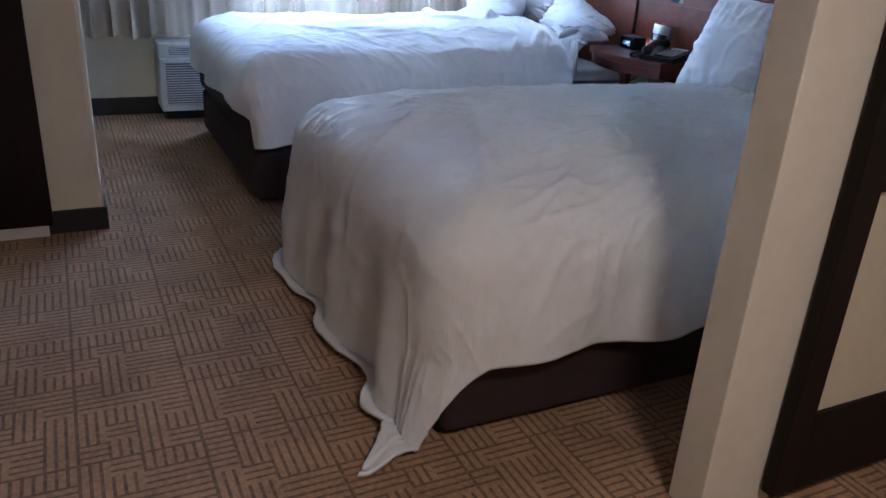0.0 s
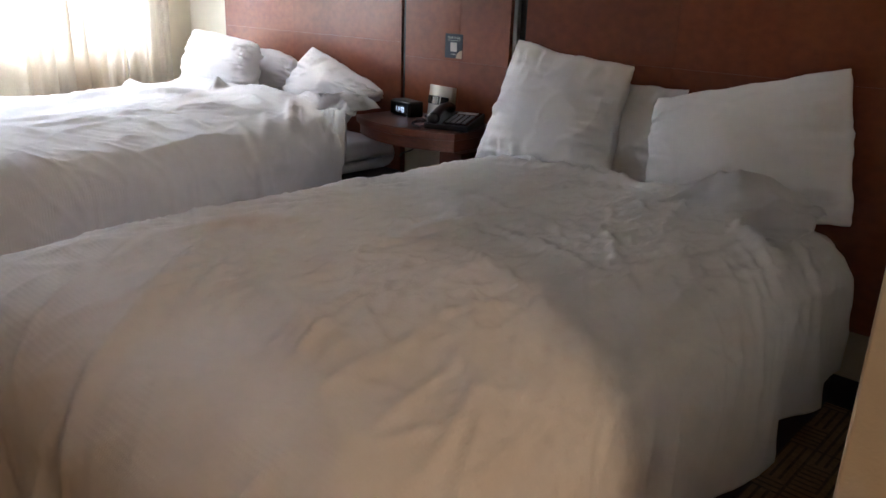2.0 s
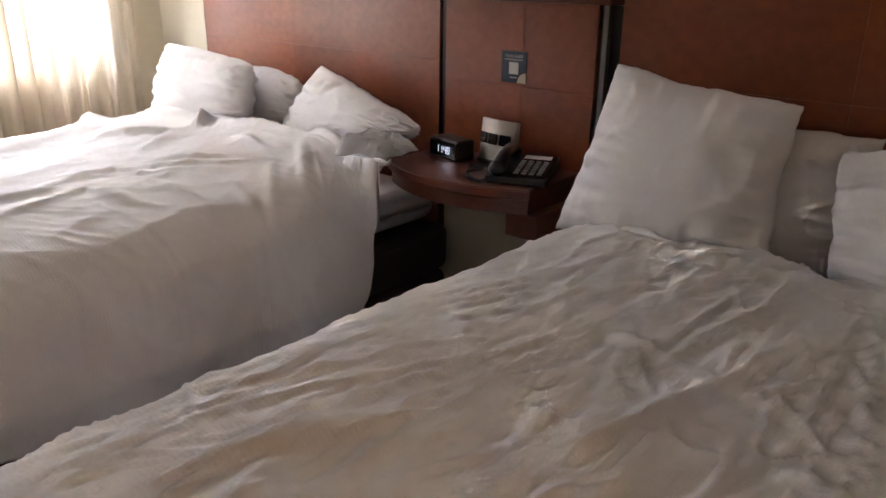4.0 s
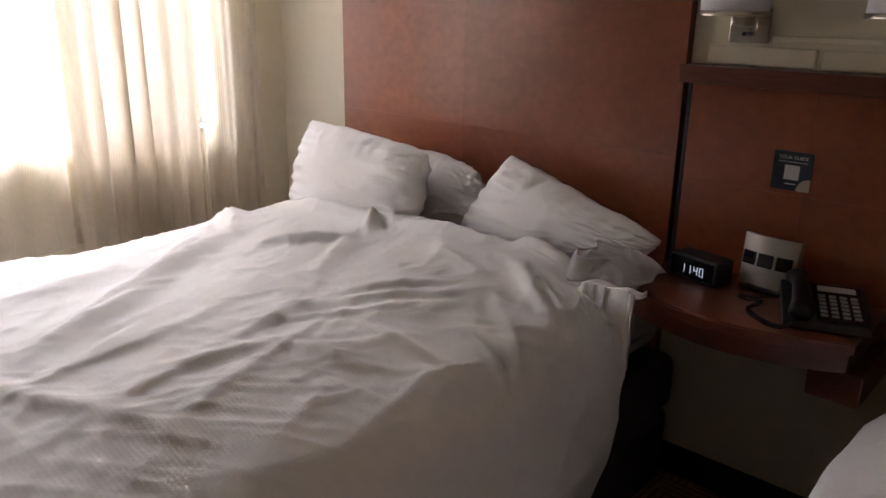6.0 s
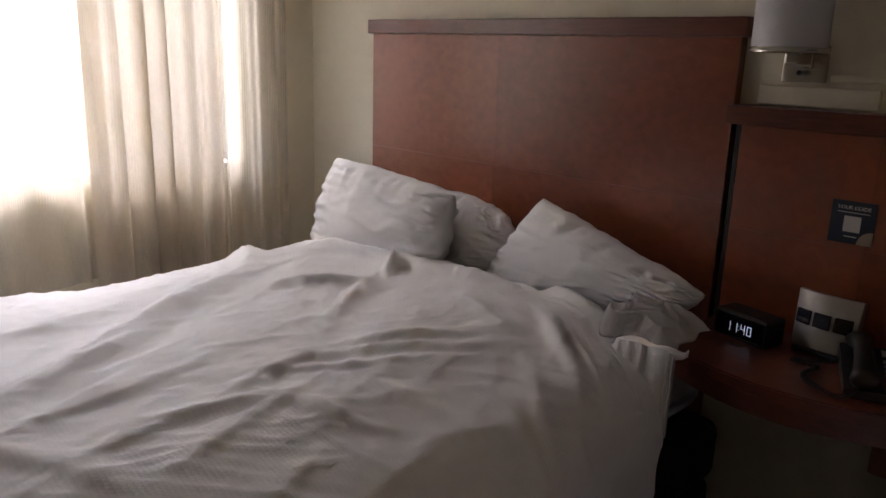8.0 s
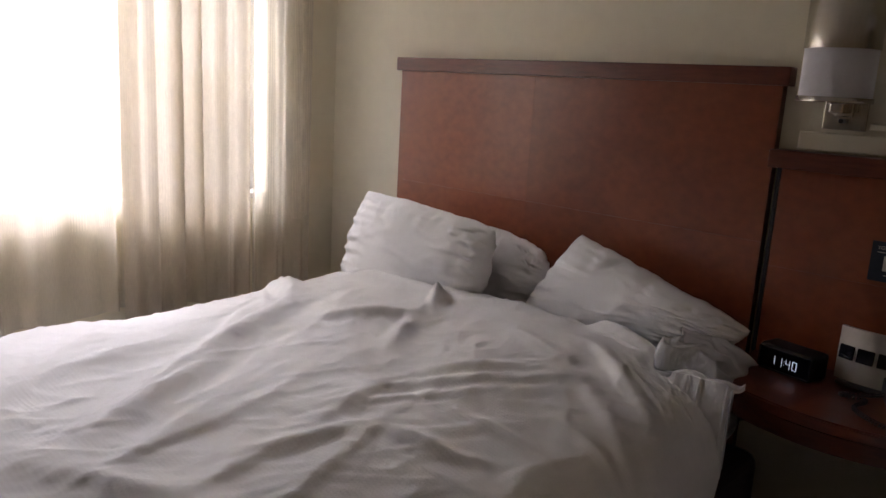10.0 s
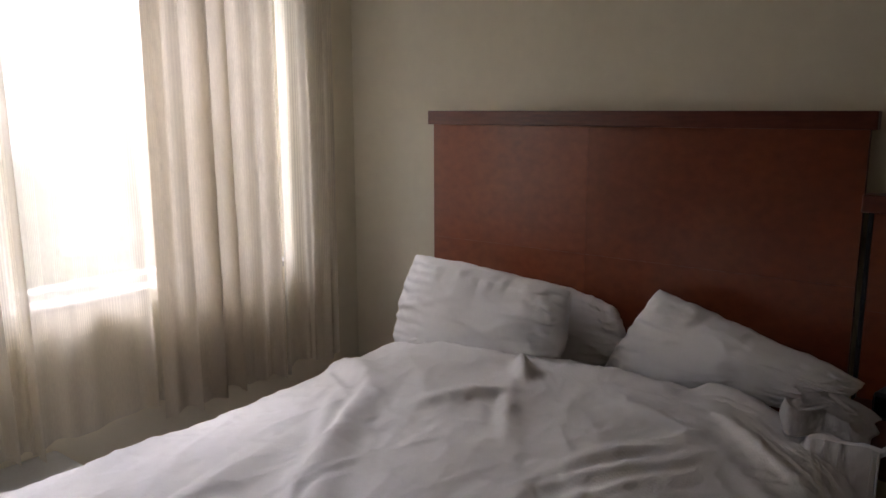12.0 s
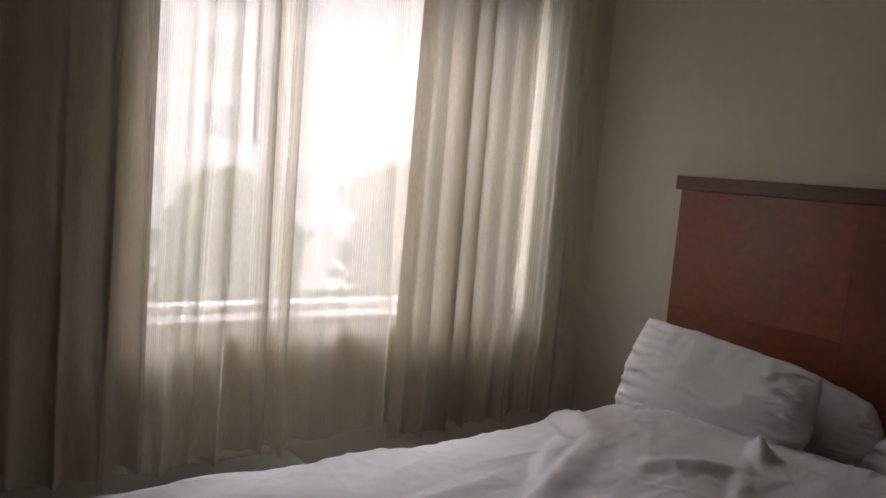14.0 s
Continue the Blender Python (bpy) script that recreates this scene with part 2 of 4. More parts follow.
# ---- mesh helpers ----
def finish(bm, name, material, smooth=False):
    me = bpy.data.meshes.new(name)
    bm.to_mesh(me)
    bm.free()
    me.materials.append(material)
    if smooth:
        for p in me.polygons:
            p.use_smooth = True
    return me


def part(name, bm, material, parent=None, label="", smooth=False):
    ob = new(name, finish(bm, name, material, smooth))
    ob.parent = parent
    return tagged(ob, label)


def box(x0, y0, z0, x1, y1, z1, bev=0.0, seg=2):
    bm = bmesh.new()
    bmesh.ops.create_cube(bm, size=1)
    for v in bm.verts:
        v.co = ((x0 + x1) / 2 + v.co.x * (x1 - x0), (y0 + y1) / 2 + v.co.y * (y1 - y0), (z0 + z1) / 2 + v.co.z * (z1 - z0))
    if bev:
        bmesh.ops.bevel(bm, geom=bm.edges[:], offset=bev, segments=seg, affect="EDGES", profile=0.5)
    return bm


def join(*bms):
    """One bmesh out of several."""
    out = bms[0]
    for b in bms[1:]:
        me = bpy.data.meshes.new("joined")
        b.to_mesh(me)
        b.free()
        out.from_mesh(me)
        bpy.data.meshes.remove(me)
    return out


def tube(points, radius, sides=8):
    """A round cable or rod through points."""
    bm = bmesh.new()
    rings = []
    pts = [Vector(p) for p in points]
    for i, p in enumerate(pts):
        d = (pts[min(i + 1, len(pts) - 1)] - pts[max(i - 1, 0)]).normalized()
        q = d.to_track_quat("Z", "Y")
        rings.append([bm.verts.new(p + q @ Vector((radius * math.cos(a), radius * math.sin(a), 0)))
                      for a in [2 * math.pi * k / sides for k in range(sides)]])
    for r0, r1 in zip(rings, rings[1:]):
        for k in range(sides):
            bm.faces.new((r0[k], r0[(k + 1) % sides], r1[(k + 1) % sides], r1[k]))
    bm.faces.new(rings[0][::-1]), bm.faces.new(rings[-1])
    return bm


def lathe(profile, cx, cy, sides=48):
    """A turned shape from (radius, z) pairs, open at both ends."""
    bm = bmesh.new()
    rings = [[bm.verts.new((cx + r * math.cos(2 * math.pi * k / sides), cy + r * math.sin(2 * math.pi * k / sides), z)) for k in range(sides)] for r, z in profile]
    for r0, r1 in zip(rings, rings[1:]):
        for k in range(sides):
            bm.faces.new((r0[k], r0[(k + 1) % sides], r1[(k + 1) % sides], r1[k]))
    return bm


def curve_pts(*ctrl, n=24):
    """A smooth line through control points (Catmull-Rom)."""
    c = [Vector(p) for p in ctrl]
    c = [2 * c[0] - c[1], *c, 2 * c[-1] - c[-2]]
    out = []
    for i in range(1, len(c) - 2):
        for k in range(n):
            t = k / n
            a, b, d, e = c[i - 1], c[i], c[i + 1], c[i + 2]
            out.append(0.5 * ((2 * b) + (d - a) * t + (2 * a - 5 * b + 4 * d - e) * t * t + (3 * b - a - 3 * d + e) * t ** 3))
    out.append(c[-2])
    return out


def structure(name, bm, material, label, category):
    ob = part(name, bm, material)
    return tagged(ob, label, category, kind="structure")


def thing(name, label, category, at=(0, 0, 0), group=""):
    ob = new(name)
    ob.location = at
    ob.empty_display_size = 0.05
    return tagged(ob, label, category, group)


# ---- the room ----
X0, YW, H = -0.45, 0.05, 2.45          # window wall, headboard wall, ceiling
WY0, WY1, WZ0, WZ1 = -1.84, -0.30, 0.92, 2.25   # window opening
structure("floor", box(-0.75, -5.2, -0.12, 7.6, 0.25, 0), CARPET, "tan carpet with a dark woven labyrinth pattern", "floor")
structure("ceiling", box(-0.75, -5.2, H, 7.6, 0.25, H + 0.12), CEIL, "plain white painted ceiling", "ceiling")
structure("wall_north", box(X0, YW, 0, 7.6, 0.25, H), WALL, "beige painted wall behind the headboards", "wall")
structure("wall_west", join(box(-0.7, -5.2, 0, X0, WY0, H), box(-0.7, WY1, 0, X0, 0.25, H), box(-0.7, WY0, 0, X0, WY1, WZ0), box(-0.7, WY0, WZ1, X0, WY1, H)),
          WALL, "beige painted window wall with one opening", "wall")
structure("wall_south", box(X0, -5.2, 0, 7.6, -4.6, H), WALL_HALL, "plain painted wall opposite the beds", "wall")
structure("wall_east", box(7.3, -4.6, 0, 7.6, YW, H), WALL_HALL, "plain painted wall closing the entry", "wall")
structure("wall_stub", box(3.94, -1.66, 0, 4.045, YW, H, 0.004), WALL_HALL, "cream partition wall end beside the bed", "wall")
structure("wall_pier", box(1.50, -4.6, 0, 1.66, -2.83, H, 0.022), WALL, "painted partition wall end with black base", "wall")
structure("baseboard_north", box(X0, YW - 0.012, 0, 3.94, YW, 0.105, 0.003), RUBBER, "black vinyl baseboard along the headboard wall", "baseboard")
structure("baseboard_west", box(X0, -4.6, 0, X0 + 0.012, YW - 0.012, 0.115, 0.003), RUBBER, "black vinyl baseboard below the window", "baseboard")
structure("baseboard_pier", join(box(1.66, -4.6, 0, 1.672, -2.818, 0.1, 0.002), box(1.50, -2.83, 0, 1.66, -2.818, 0.1, 0.002)), RUBBER,
          "black vinyl baseboard round the partition end", "baseboard")


def window():
    w = thing("window_1", "white framed window with net curtain light", "window", (-0.58, WY0, WZ0))
    w["kind"] = "structure"
    w.location = (0, 0, 0)
    fr = join(box(-0.62, WY0, WZ0, -0.55, WY1, WZ0 + 0.05, 0.004), box(-0.62, WY0, WZ1 - 0.05, -0.55, WY1, WZ1, 0.004),
              box(-0.62, WY0, WZ0 + 0.05, -0.55, WY0 + 0.05, WZ1 - 0.05, 0.004), box(-0.62, WY1 - 0.05, WZ0 + 0.05, -0.55, WY1, WZ1 - 0.05, 0.004))
    part("window_frame", fr, VINYL, w)
    part("mullion", box(-0.615, -1.36, WZ0 + 0.05, -0.555, -1.32, WZ1 - 0.05, 0.004), VINYL, w)
    part("window_sill", box(-0.55, WY0 + 0.002, WZ0 + 0.002, -0.44, WY1 - 0.002, WZ0 + 0.024, 0.005), SILL, w)
    for y0, y1 in ((WY0 + 0.05, -1.36), (-1.32, WY1 - 0.05)):
        p = part("pane", box(-0.588, y0, WZ0 + 0.05, -0.582, y1, WZ1 - 0.05), GLASS, w)
        p.visible_shadow = False


window()


def curtain(name, y0, y1, z0, z1, x, folds, amp, material, label, seed, lean=0.0):
    """A hanging cloth gathered into uneven folds that open towards the hem."""
    rnd = random.Random(seed)
    nu, nv = int(folds * 14), 36
    ph = [rnd.uniform(0, 6.28) for _ in range(6)]
    bm = bmesh.new()
    uvl = bm.loops.layers.uv.new("UVMap")
    grid = []
    for j in range(nv + 1):
        v = j / nv
        row = []
        for i in range(nu + 1):
            u = i / nu
            f = u * folds * 2 * math.pi
            warp = 0.9 * math.sin(f * 0.23 + ph[0]) + 0.5 * math.sin(f * 0.41 + ph[1] + 1.2 * v)
            a = amp * (0.75 + 0.45 * math.sin(f * 0.17 + ph[2])) * (0.75 + 0.4 * (1 - v))
            w = math.sin(f + warp + 0.5 * math.sin(2.1 * v + ph[3]))
            off = a * (0.8 * w + 0.25 * math.sin(2 * f + ph[4] + 2 * v) + 0.12 * noise.noise((u * 30, v * 3, seed)))
            y = y0 + (y1 - y0) * u + 0.3 * a * math.cos(f + warp) + lean * (1 - v) * math.sin(u * 9 + ph[5])
            z = z0 + (z1 - z0) * v + (0.012 * math.sin(f * 0.5 + ph[3]) + 0.012 * math.sin(u * 5 + ph[1])) * (1 - v)
            row.append(bm.verts.new((x + off, y, z)))
        grid.append(row)
    for j in range(nv):
        for i in range(nu):
            fc = bm.faces.new((grid[j][i], grid[j][i + 1], grid[j + 1][i + 1], grid[j + 1][i]))
            fc.smooth = True
            for lp, (a, b) in zip(fc.loops, ((i, j), (i + 1, j), (i + 1, j + 1), (i, j + 1))):
                lp[uvl].uv = (a / nu * (y1 - y0) * 1.6, b / nv)
    ob = part(name, bm, material)
    return tagged(ob, label, "curtain", "window curtains")


curtain("sheer_curtain", -1.92, -1.36, 0.53, 2.38, -0.365, 6.5, 0.05, SHEER, "cream striped sheer curtain gathered over half the window", 3, 0.02)
curtain("sheer_curtain", -1.40, -0.88, 0.545, 2.38, -0.39, 3.2, 0.035, SHEER, "thin cream striped sheer curtain hanging across the window", 14, 0.02)
curtain("curtain", -0.955, -0.44, 0.525, 2.38, -0.355, 5.5, 0.038, DRAPE, "grey beige striped drape gathered beside the window", 5)
curtain("sheer_curtain", -0.425, -0.13, 0.525, 2.38, -0.385, 3, 0.022, SHEER, "cream sheer curtain edge against the wall corner", 8)
curtain("curtain", -2.78, -1.80, 0.53, 2.38, -0.345, 8, 0.036, DRAPE, "beige lined drape drawn aside from the window", 11)
rod = thing("curtain_rail", "white ceiling-high curtain rail", "curtain rail")
part("rail", box(-0.40, -2.85, 2.385, -0.34, -0.08, 2.42, 0.004), OFFWHITE, rod)
part("bracket", box(X0, -1.3, 2.39, -0.40, -1.26, 2.415, 0.002), OFFWHITE, rod)
wand = thing("curtain_wand", "dark slender curtain pull wand", "curtain wand")
part("wand", tube([(-0.43, -1.49, 2.36), (-0.43, -1.475, 1.49)], 0.006), BLACK, wand)


def air_conditioner():
    a = thing("air_conditioner", "off-white wall air conditioner unit below the window", "air conditioner", (-0.2, -1.9, 0))
    a.location = (0, 0, 0)
    y0, y1, xf = -2.37, -1.28, -0.20
    part("body", box(X0, y0, 0.06, xf - 0.02, y1, 0.50, 0.012), OFFWHITE, a)
    part("base_plinth", box(X0 + 0.013, y0 + 0.03, 0, xf - 0.06, y1 - 0.03, 0.06), RUBBER, a)
    part("front_panel", join(box(xf - 0.02, y0 + 0.005, 0.065, xf, y0 + 0.04, 0.38, 0.004), box(xf - 0.02, y1 - 0.04, 0.065, xf, y1 - 0.005, 0.38, 0.004),
                             box(xf - 0.02, y0 + 0.04, 0.065, xf, y1 - 0.04, 0.1, 0.004), box(xf - 0.02, y0 + 0.005, 0.375, xf + 0.006, y1 - 0.005, 0.405, 0.004)), OFFWHITE, a)
    # dark sheet painted as the shade between the slats
    part("grille_back", box(xf - 0.021, y0 + 0.04, 0.1, xf - 0.018, y1 - 0.04, 0.375), GRILLE_SHADE, a)
    sl = finish(box(xf - 0.017, y0 + 0.04, -0.004, xf - 0.003, y1 - 0.04, 0.004, 0.002, 1), "slat", OFFWHITE)
    for k in range(17):
        s = new("slat", sl)
        s.parent, s.location = a, (0, 0, 0.108 + k * 0.0158)
    sl2 = finish(box(xf - 0.03, y0 + 0.07, -0.003, xf - 0.016, y1 - 0.3, 0.003, 0.001, 1), "louvre", OFFWHITE)
    # the same painted shade behind the top louvres
    part("louvre_back", box(xf - 0.0205, y0 + 0.07, 0.42, xf - 0.017, y1 - 0.3, 0.475), GRILLE_SHADE, a)
    for k in range(5):
        s = new("louvre", sl2)
        s.parent, s.location = a, (0.004, 0, 0.424 + k * 0.0115)


air_conditioner()


# ---- headboards ----
def headboard(x0, x1, z1, label):
    h = thing("headboard", label, "headboard", group="headboards")
    part("back_panel", box(x0 + 0.012, 0.016, 0.28, x1 - 0.012, YW - 0.002, z1 - 0.05), CHERRY_H, h)
    xm, zm = x0 + 0.66, 1.04
    for a0, a1, b0, b1 in ((x0 + 0.01, xm, 0.28, zm), (xm, x1 - 0.01, 0.28, zm), (x0 + 0.01, xm, zm, z1 - 0.05), (xm, x1 - 0.01, zm, z1 - 0.05)):
        part("veneer_panel", box(a0 + 0.0003, 0.010, b0 + 0.0003, a1 - 0.0003, 0.016, b1 - 0.0003), CHERRY, h)
    part("cap_rail", box(x0 - 0.008, -0.004, z1 - 0.05, x1 + 0.008, YW - 0.002, z1, 0.003), CHERRY_H, h)


headboard(0.0, 1.49, 1.517, "tall cherry veneer headboard with a cap rail")
headboard(2.18, 3.70, 1.517, "tall cherry veneer headboard behind the second bed")


def back_panel():
    p = thing("wall_panel", "cherry veneer panel above the bedside shelf", "wall panel")
    part("veneer_panel", box(1.508, 0.010, 0.62, 1.84, 0.03, 0.98), CHERRY, p)
    part("veneer_panel", box(1.8406, 0.010, 0.62, 2.11, 0.03, 0.98), CHERRY, p)
    part("veneer_panel", box(1.508, 0.010, 0.9806, 1.84, 0.03, 1.25), CHERRY, p)
    part("veneer_panel", box(1.8406, 0.010, 0.9806, 2.11, 0.03, 1.25), CHERRY, p)
    part("ledge", box(1.483, -0.035, 1.252, 2.172, YW - 0.002, 1.30, 0.003), CHERRY_H, p)
    # black strip put in for the dark of the open gap
    part("edge_strip", box(1.495, 0.012, 0.62, 1.505, 0.04, 1.25), BLACK, p, "black strip painted as the shade of the gap")
    part("edge_strip", box(2.128, 0.008, 0.62, 2.146, 0.0305, 1.25, 0.002), EDGE_GREY, p, "grey metal edge strip")
    part("backing", box(1.508, 0.031, 0.62, 2.19, YW - 0.002, 1.25), RUBBER, p)


back_panel()


def nightstand():
    s = thing("nightstand", "wall-hung cherry wood bedside shelf with bowed front", "nightstand")
    n = 28

    def slab(z0, z1, inset):
        bm = bmesh.new()
        ring = [(1.505 + inset, 0.008), (2.095 - inset, 0.008)]
        for k in range(n + 1):
            u = k / n
            ring.append((2.095 - inset - u * (0.59 - 2 * inset), -0.285 + inset - 0.09 * math.sin(math.pi * u) ** 0.8))
        lo = [bm.verts.new((x, y, z0)) for x, y in ring]
        hi = [bm.verts.new((x, y, z1)) for x, y in ring]
        bm.faces.new(lo), bm.faces.new(hi[::-1])
        for k in range(len(ring)):
            q = (k + 1) % len(ring)
            bm.faces.new((lo[k], hi[k], hi[q], lo[q]))
        bmesh.ops.recalc_face_normals(bm, faces=bm.faces[:])
        bmesh.ops.bevel(bm, geom=[e for e in bm.edges if abs(e.verts[0].co.z - e.verts[1].co.z) < 1e-5], offset=0.004, segments=2, affect="EDGES")
        return bm
    part("top", slab(0.705, 0.735, 0.0), CHERRY_H, s)
    part("apron", slab(0.655, 0.7045, 0.012), CHERRY_H, s)
    part("bracket", box(2.0, -0.27, 0.575, 2.12, 0.008, 0.654, 0.004), CHERRY_H, s)
    part("bracket", box(1.53, -0.2, 0.615, 1.62, 0.008, 0.654, 0.004), CHERRY_H, s)


nightstand()


# ---- beds ----
def fold_field(folds):
    """Height of hand-laid cloth folds: each one a soft ridge from a to b with height and width."""
    def f(x, y):
        peak = 0.0
        for ax, ay, bx, by, hh, w in folds:
            dx, dy = bx - ax, by - ay
            t = max(0.0, min(1.0, ((x - ax) * dx + (y - ay) * dy) / (dx * dx + dy * dy)))
            side = ((x - ax) * dy - (y - ay) * dx) / math.hypot(dx, dy)
            d = math.hypot(x - ax - t * dx, y - ay - t * dy)
            if w < 0.021:
                # a sharp crease that runs out at both ends
                if d < 3 * w:
                    peak += (hh * math.exp(-d / w) * math.sin(math.pi * t) ** 0.8) ** 3 if 0 < t < 1 else 0.0
                continue
            ww = w * (0.65 if side > 0 else 1.25)
            e = d / ww
            if e < 3.5:
                peak += (hh * math.exp(-e * e) * (0.15 + 0.85 * math.sin(math.pi * min(1, max(0, t * 0.9 + 0.05))))) ** 3
        return peak ** (1 / 3)
    return f


def ridged(x, y, s, seed):
    return 1 - 2 * abs(noise.noise((x * s, y * s, seed)))


def crease_lines(count, x0, x1, y0, y1, angle, spread, height, seed):
    """Many short sharp creases, mostly along one direction."""
    rnd = random.Random(seed)
    out = []
    for _ in range(count):
        cx, cy = rnd.uniform(x0, x1), rnd.uniform(y0, y1)
        a = radians(angle(cx, cy) + rnd.gauss(0, spread))
        ln = rnd.uniform(0.06, 0.26)
        out.append((cx - math.cos(a) * ln, cy - math.sin(a) * ln, cx + math.cos(a) * ln, cy + math.sin(a) * ln, height * rnd.uniform(0.4, 1.2), rnd.uniform(0.006, 0.013)))
    return out


def duvet(name, x0, x1, yf, yh, ztop, drop_l, drop_r, drop_f, folds, fine, label, seed, r=0.10, corner=0.6, side=None, head_rise=0.0, over_shelf=False, flare=0.0):
    """A quilt over a bed: flat on top, rounded over the edges and hanging down with gathered folds."""
    cx0, cx1, cyf = x0 + r, x1 - r, yf + r
    f = fold_field([(*c[:4], c[4] * 1.2, c[5]) for c in folds])
    # creases sorted into cells, so that each place asks only those near it
    cells = {}
    for c in fine:
        reach = 0.05
        for gx in range(int((min(c[0], c[2]) - reach) * 10) - 1, int((max(c[0], c[2]) + reach) * 10) + 2):
            for gy in range(int((min(c[1], c[3]) - reach) * 10) - 1, int((max(c[1], c[3]) + reach) * 10) + 2):
                cells.setdefault((gx, gy), []).append(c)
    fields = {k: fold_field(v) for k, v in cells.items()}
    sy0, sy1 = yf - drop_f, yh
    step = 0.0085
    nx, ny = int((x1 - x0 + drop_l + drop_r) / step), int((sy1 - sy0) / step)
    verts, faces = [], []
    arc = r * math.pi / 2
    for j in range(ny + 1):
        t = sy0 + (sy1 - sy0) * j / ny
        sx0, sx1 = x0 - drop_l, x1 + drop_r * (side(t) if side else 1.0)
        t_row = t
        for i in range(nx + 1):
            s = sx0 + (sx1 - sx0) * i / nx
            t = t_row + 0.09 * (j / ny) ** 9 * noise.noise((s * 3.5, 0.5, seed))
            qx, qy = min(max(s, cx0), cx1), max(t, cyf)
            ox, oy = s - qx, t - qy
            d = math.hypot(ox, oy)
            hx, hy = (ox / d, oy / d) if d > 1e-6 else (0, 0)
            if ox and oy:
                # at the corners the cloth gathers and hangs a little less deep
                cn = corner if ox > 0 else max(corner, 0.8)
                d = d * (1 - cn) + max(abs(ox), abs(oy)) * cn
            puff = 0.012 * noise.noise((s * 2.3, t * 2.3, seed)) + 0.006 * noise.noise((s * 5, t * 5, seed + 3))
            edge = min(1.0, max(0.0, min(s - x0, x1 - s, t - yf) / 0.4))
            dome = 0.055 * edge * edge * (3 - 2 * edge)
            if d < arc:
                a = d / r
                px, py = qx + hx * r * math.sin(a), qy + hy * r * math.sin(a)
                pz = ztop - r * (1 - math.cos(a))
                nrm = (hx * math.sin(a), hy * math.sin(a), math.cos(a))
                g = 0.0
            else:
                down = d - arc
                along = qx * 1.0 + qy * 1.0 + math.atan2(hy, hx) * 0.22
                g = 0.55 * math.sin(along * 13 + seed + 2.5 * noise.noise((along * 2.2, 0, seed))) + 0.9 * noise.noise((along * 4.5, down * 1.2, seed + 9))
                out = r + 0.012 * min(1, down / 0.12) + flare * down + g * 0.05 * min(1, down / 0.25)
                px, py = qx + hx * out, qy + hy * out
                if corner < 0 and ox > 0 and oy < 0:
                    # the trailing corner swings out over the carpet
                    py -= 0.22 * max(0.0, down - 0.22) * min(1.0, 2 * abs(hx * hy) + 0.2)
                pz = ztop - r - down
                nrm = (hx, hy, 0.0)
            w = puff
            near = 1.0 if d < arc else max(0.0, 1 - (d - arc) / 0.25)
            if near > 0:
                w += f(px, py) * near
                k = fields.get((math.floor(px * 10), math.floor(py * 10)))
                if k:
                    w += k(px, py) * near
            wx = s + 0.05 * noise.noise((s * 3, t * 3, seed + 20))
            wy = t + 0.05 * noise.noise((s * 3, t * 3, seed + 30))
            w += 0.0045 * max(0, ridged(wx * 0.9 + wy * 0.5, wy * 0.4 - wx * 0.2, 7.0, seed + 40)) ** 3
            w += 0.003 * max(0, ridged(wx * 0.4 - wy * 0.8, wx * 0.3 + wy * 0.3, 11.0, seed + 50)) ** 3
            lift = head_rise * max(0.0, min(1.0, (t + 0.95) / 0.5)) if d < arc * 2 else 0.0
            z = pz + nrm[2] * (w + dome + lift)
            floor_z = 0.012 + 0.01 * abs(noise.noise((s * 9, t * 9, seed)))
            if z < floor_z:
                over = floor_z - z
                px, py, z = px + hx * over * 0.75, py + hy * over * 0.75, floor_z + 0.012 * (1 + math.sin(over * 30))
            if over_shelf and px > 1.48 and py > -0.46:
                z = max(z, 0.752 + 0.02 * (1 + noise.noise((px * 16, py * 16, 3.0))))
            verts.append((px + nrm[0] * w * 0.8, py + nrm[1] * w * 0.8, z))
    for j in range(ny):
        for i in range(nx):
            a = j * (nx + 1) + i
            faces.append((a, a + 1, a + nx + 2, a + nx + 1))
    me = bpy.data.meshes.new(name)
    me.from_pydata(verts, [], faces)
    me.materials.append(LINEN)
    for p in me.polygons:
        p.use_smooth = True
    ob = thing(name, label, "duvet", group="bed covers")
    cover = new("cover", me)
    cover.parent = ob
    sol = cover.modifiers.new("thickness", "SOLIDIFY")
    sol.thickness, sol.offset = 0.012, -1
    # the turned-over hem along the head end
    hem = []
    for k in range(90):
        u = k / 89
        x = x0 + 0.12 + (x1 - x0 - 0.24) * u
        hem.append((x, yh - 0.02 + 0.035 * noise.noise((x * 4, 1, seed)), ztop + 0.05 + head_rise + 0.03 * noise.noise((x * 5, 2, seed)) - 0.05 * abs(2 * u - 1) ** 6))
    bm = tube(hem, 0.010, 12)
    for v in bm.verts:
        v.co.y += 0.5 * (v.co.y - yh) + 0.012 * noise.noise((v.co.x * 14, v.co.z * 9, seed))
        v.co.z += 0.012 * noise.noise((v.co.x * 11, v.co.y * 20, seed + 5))
    part("hem", bm, LINEN, ob, "turned-over rumpled hem", True)
    return ob


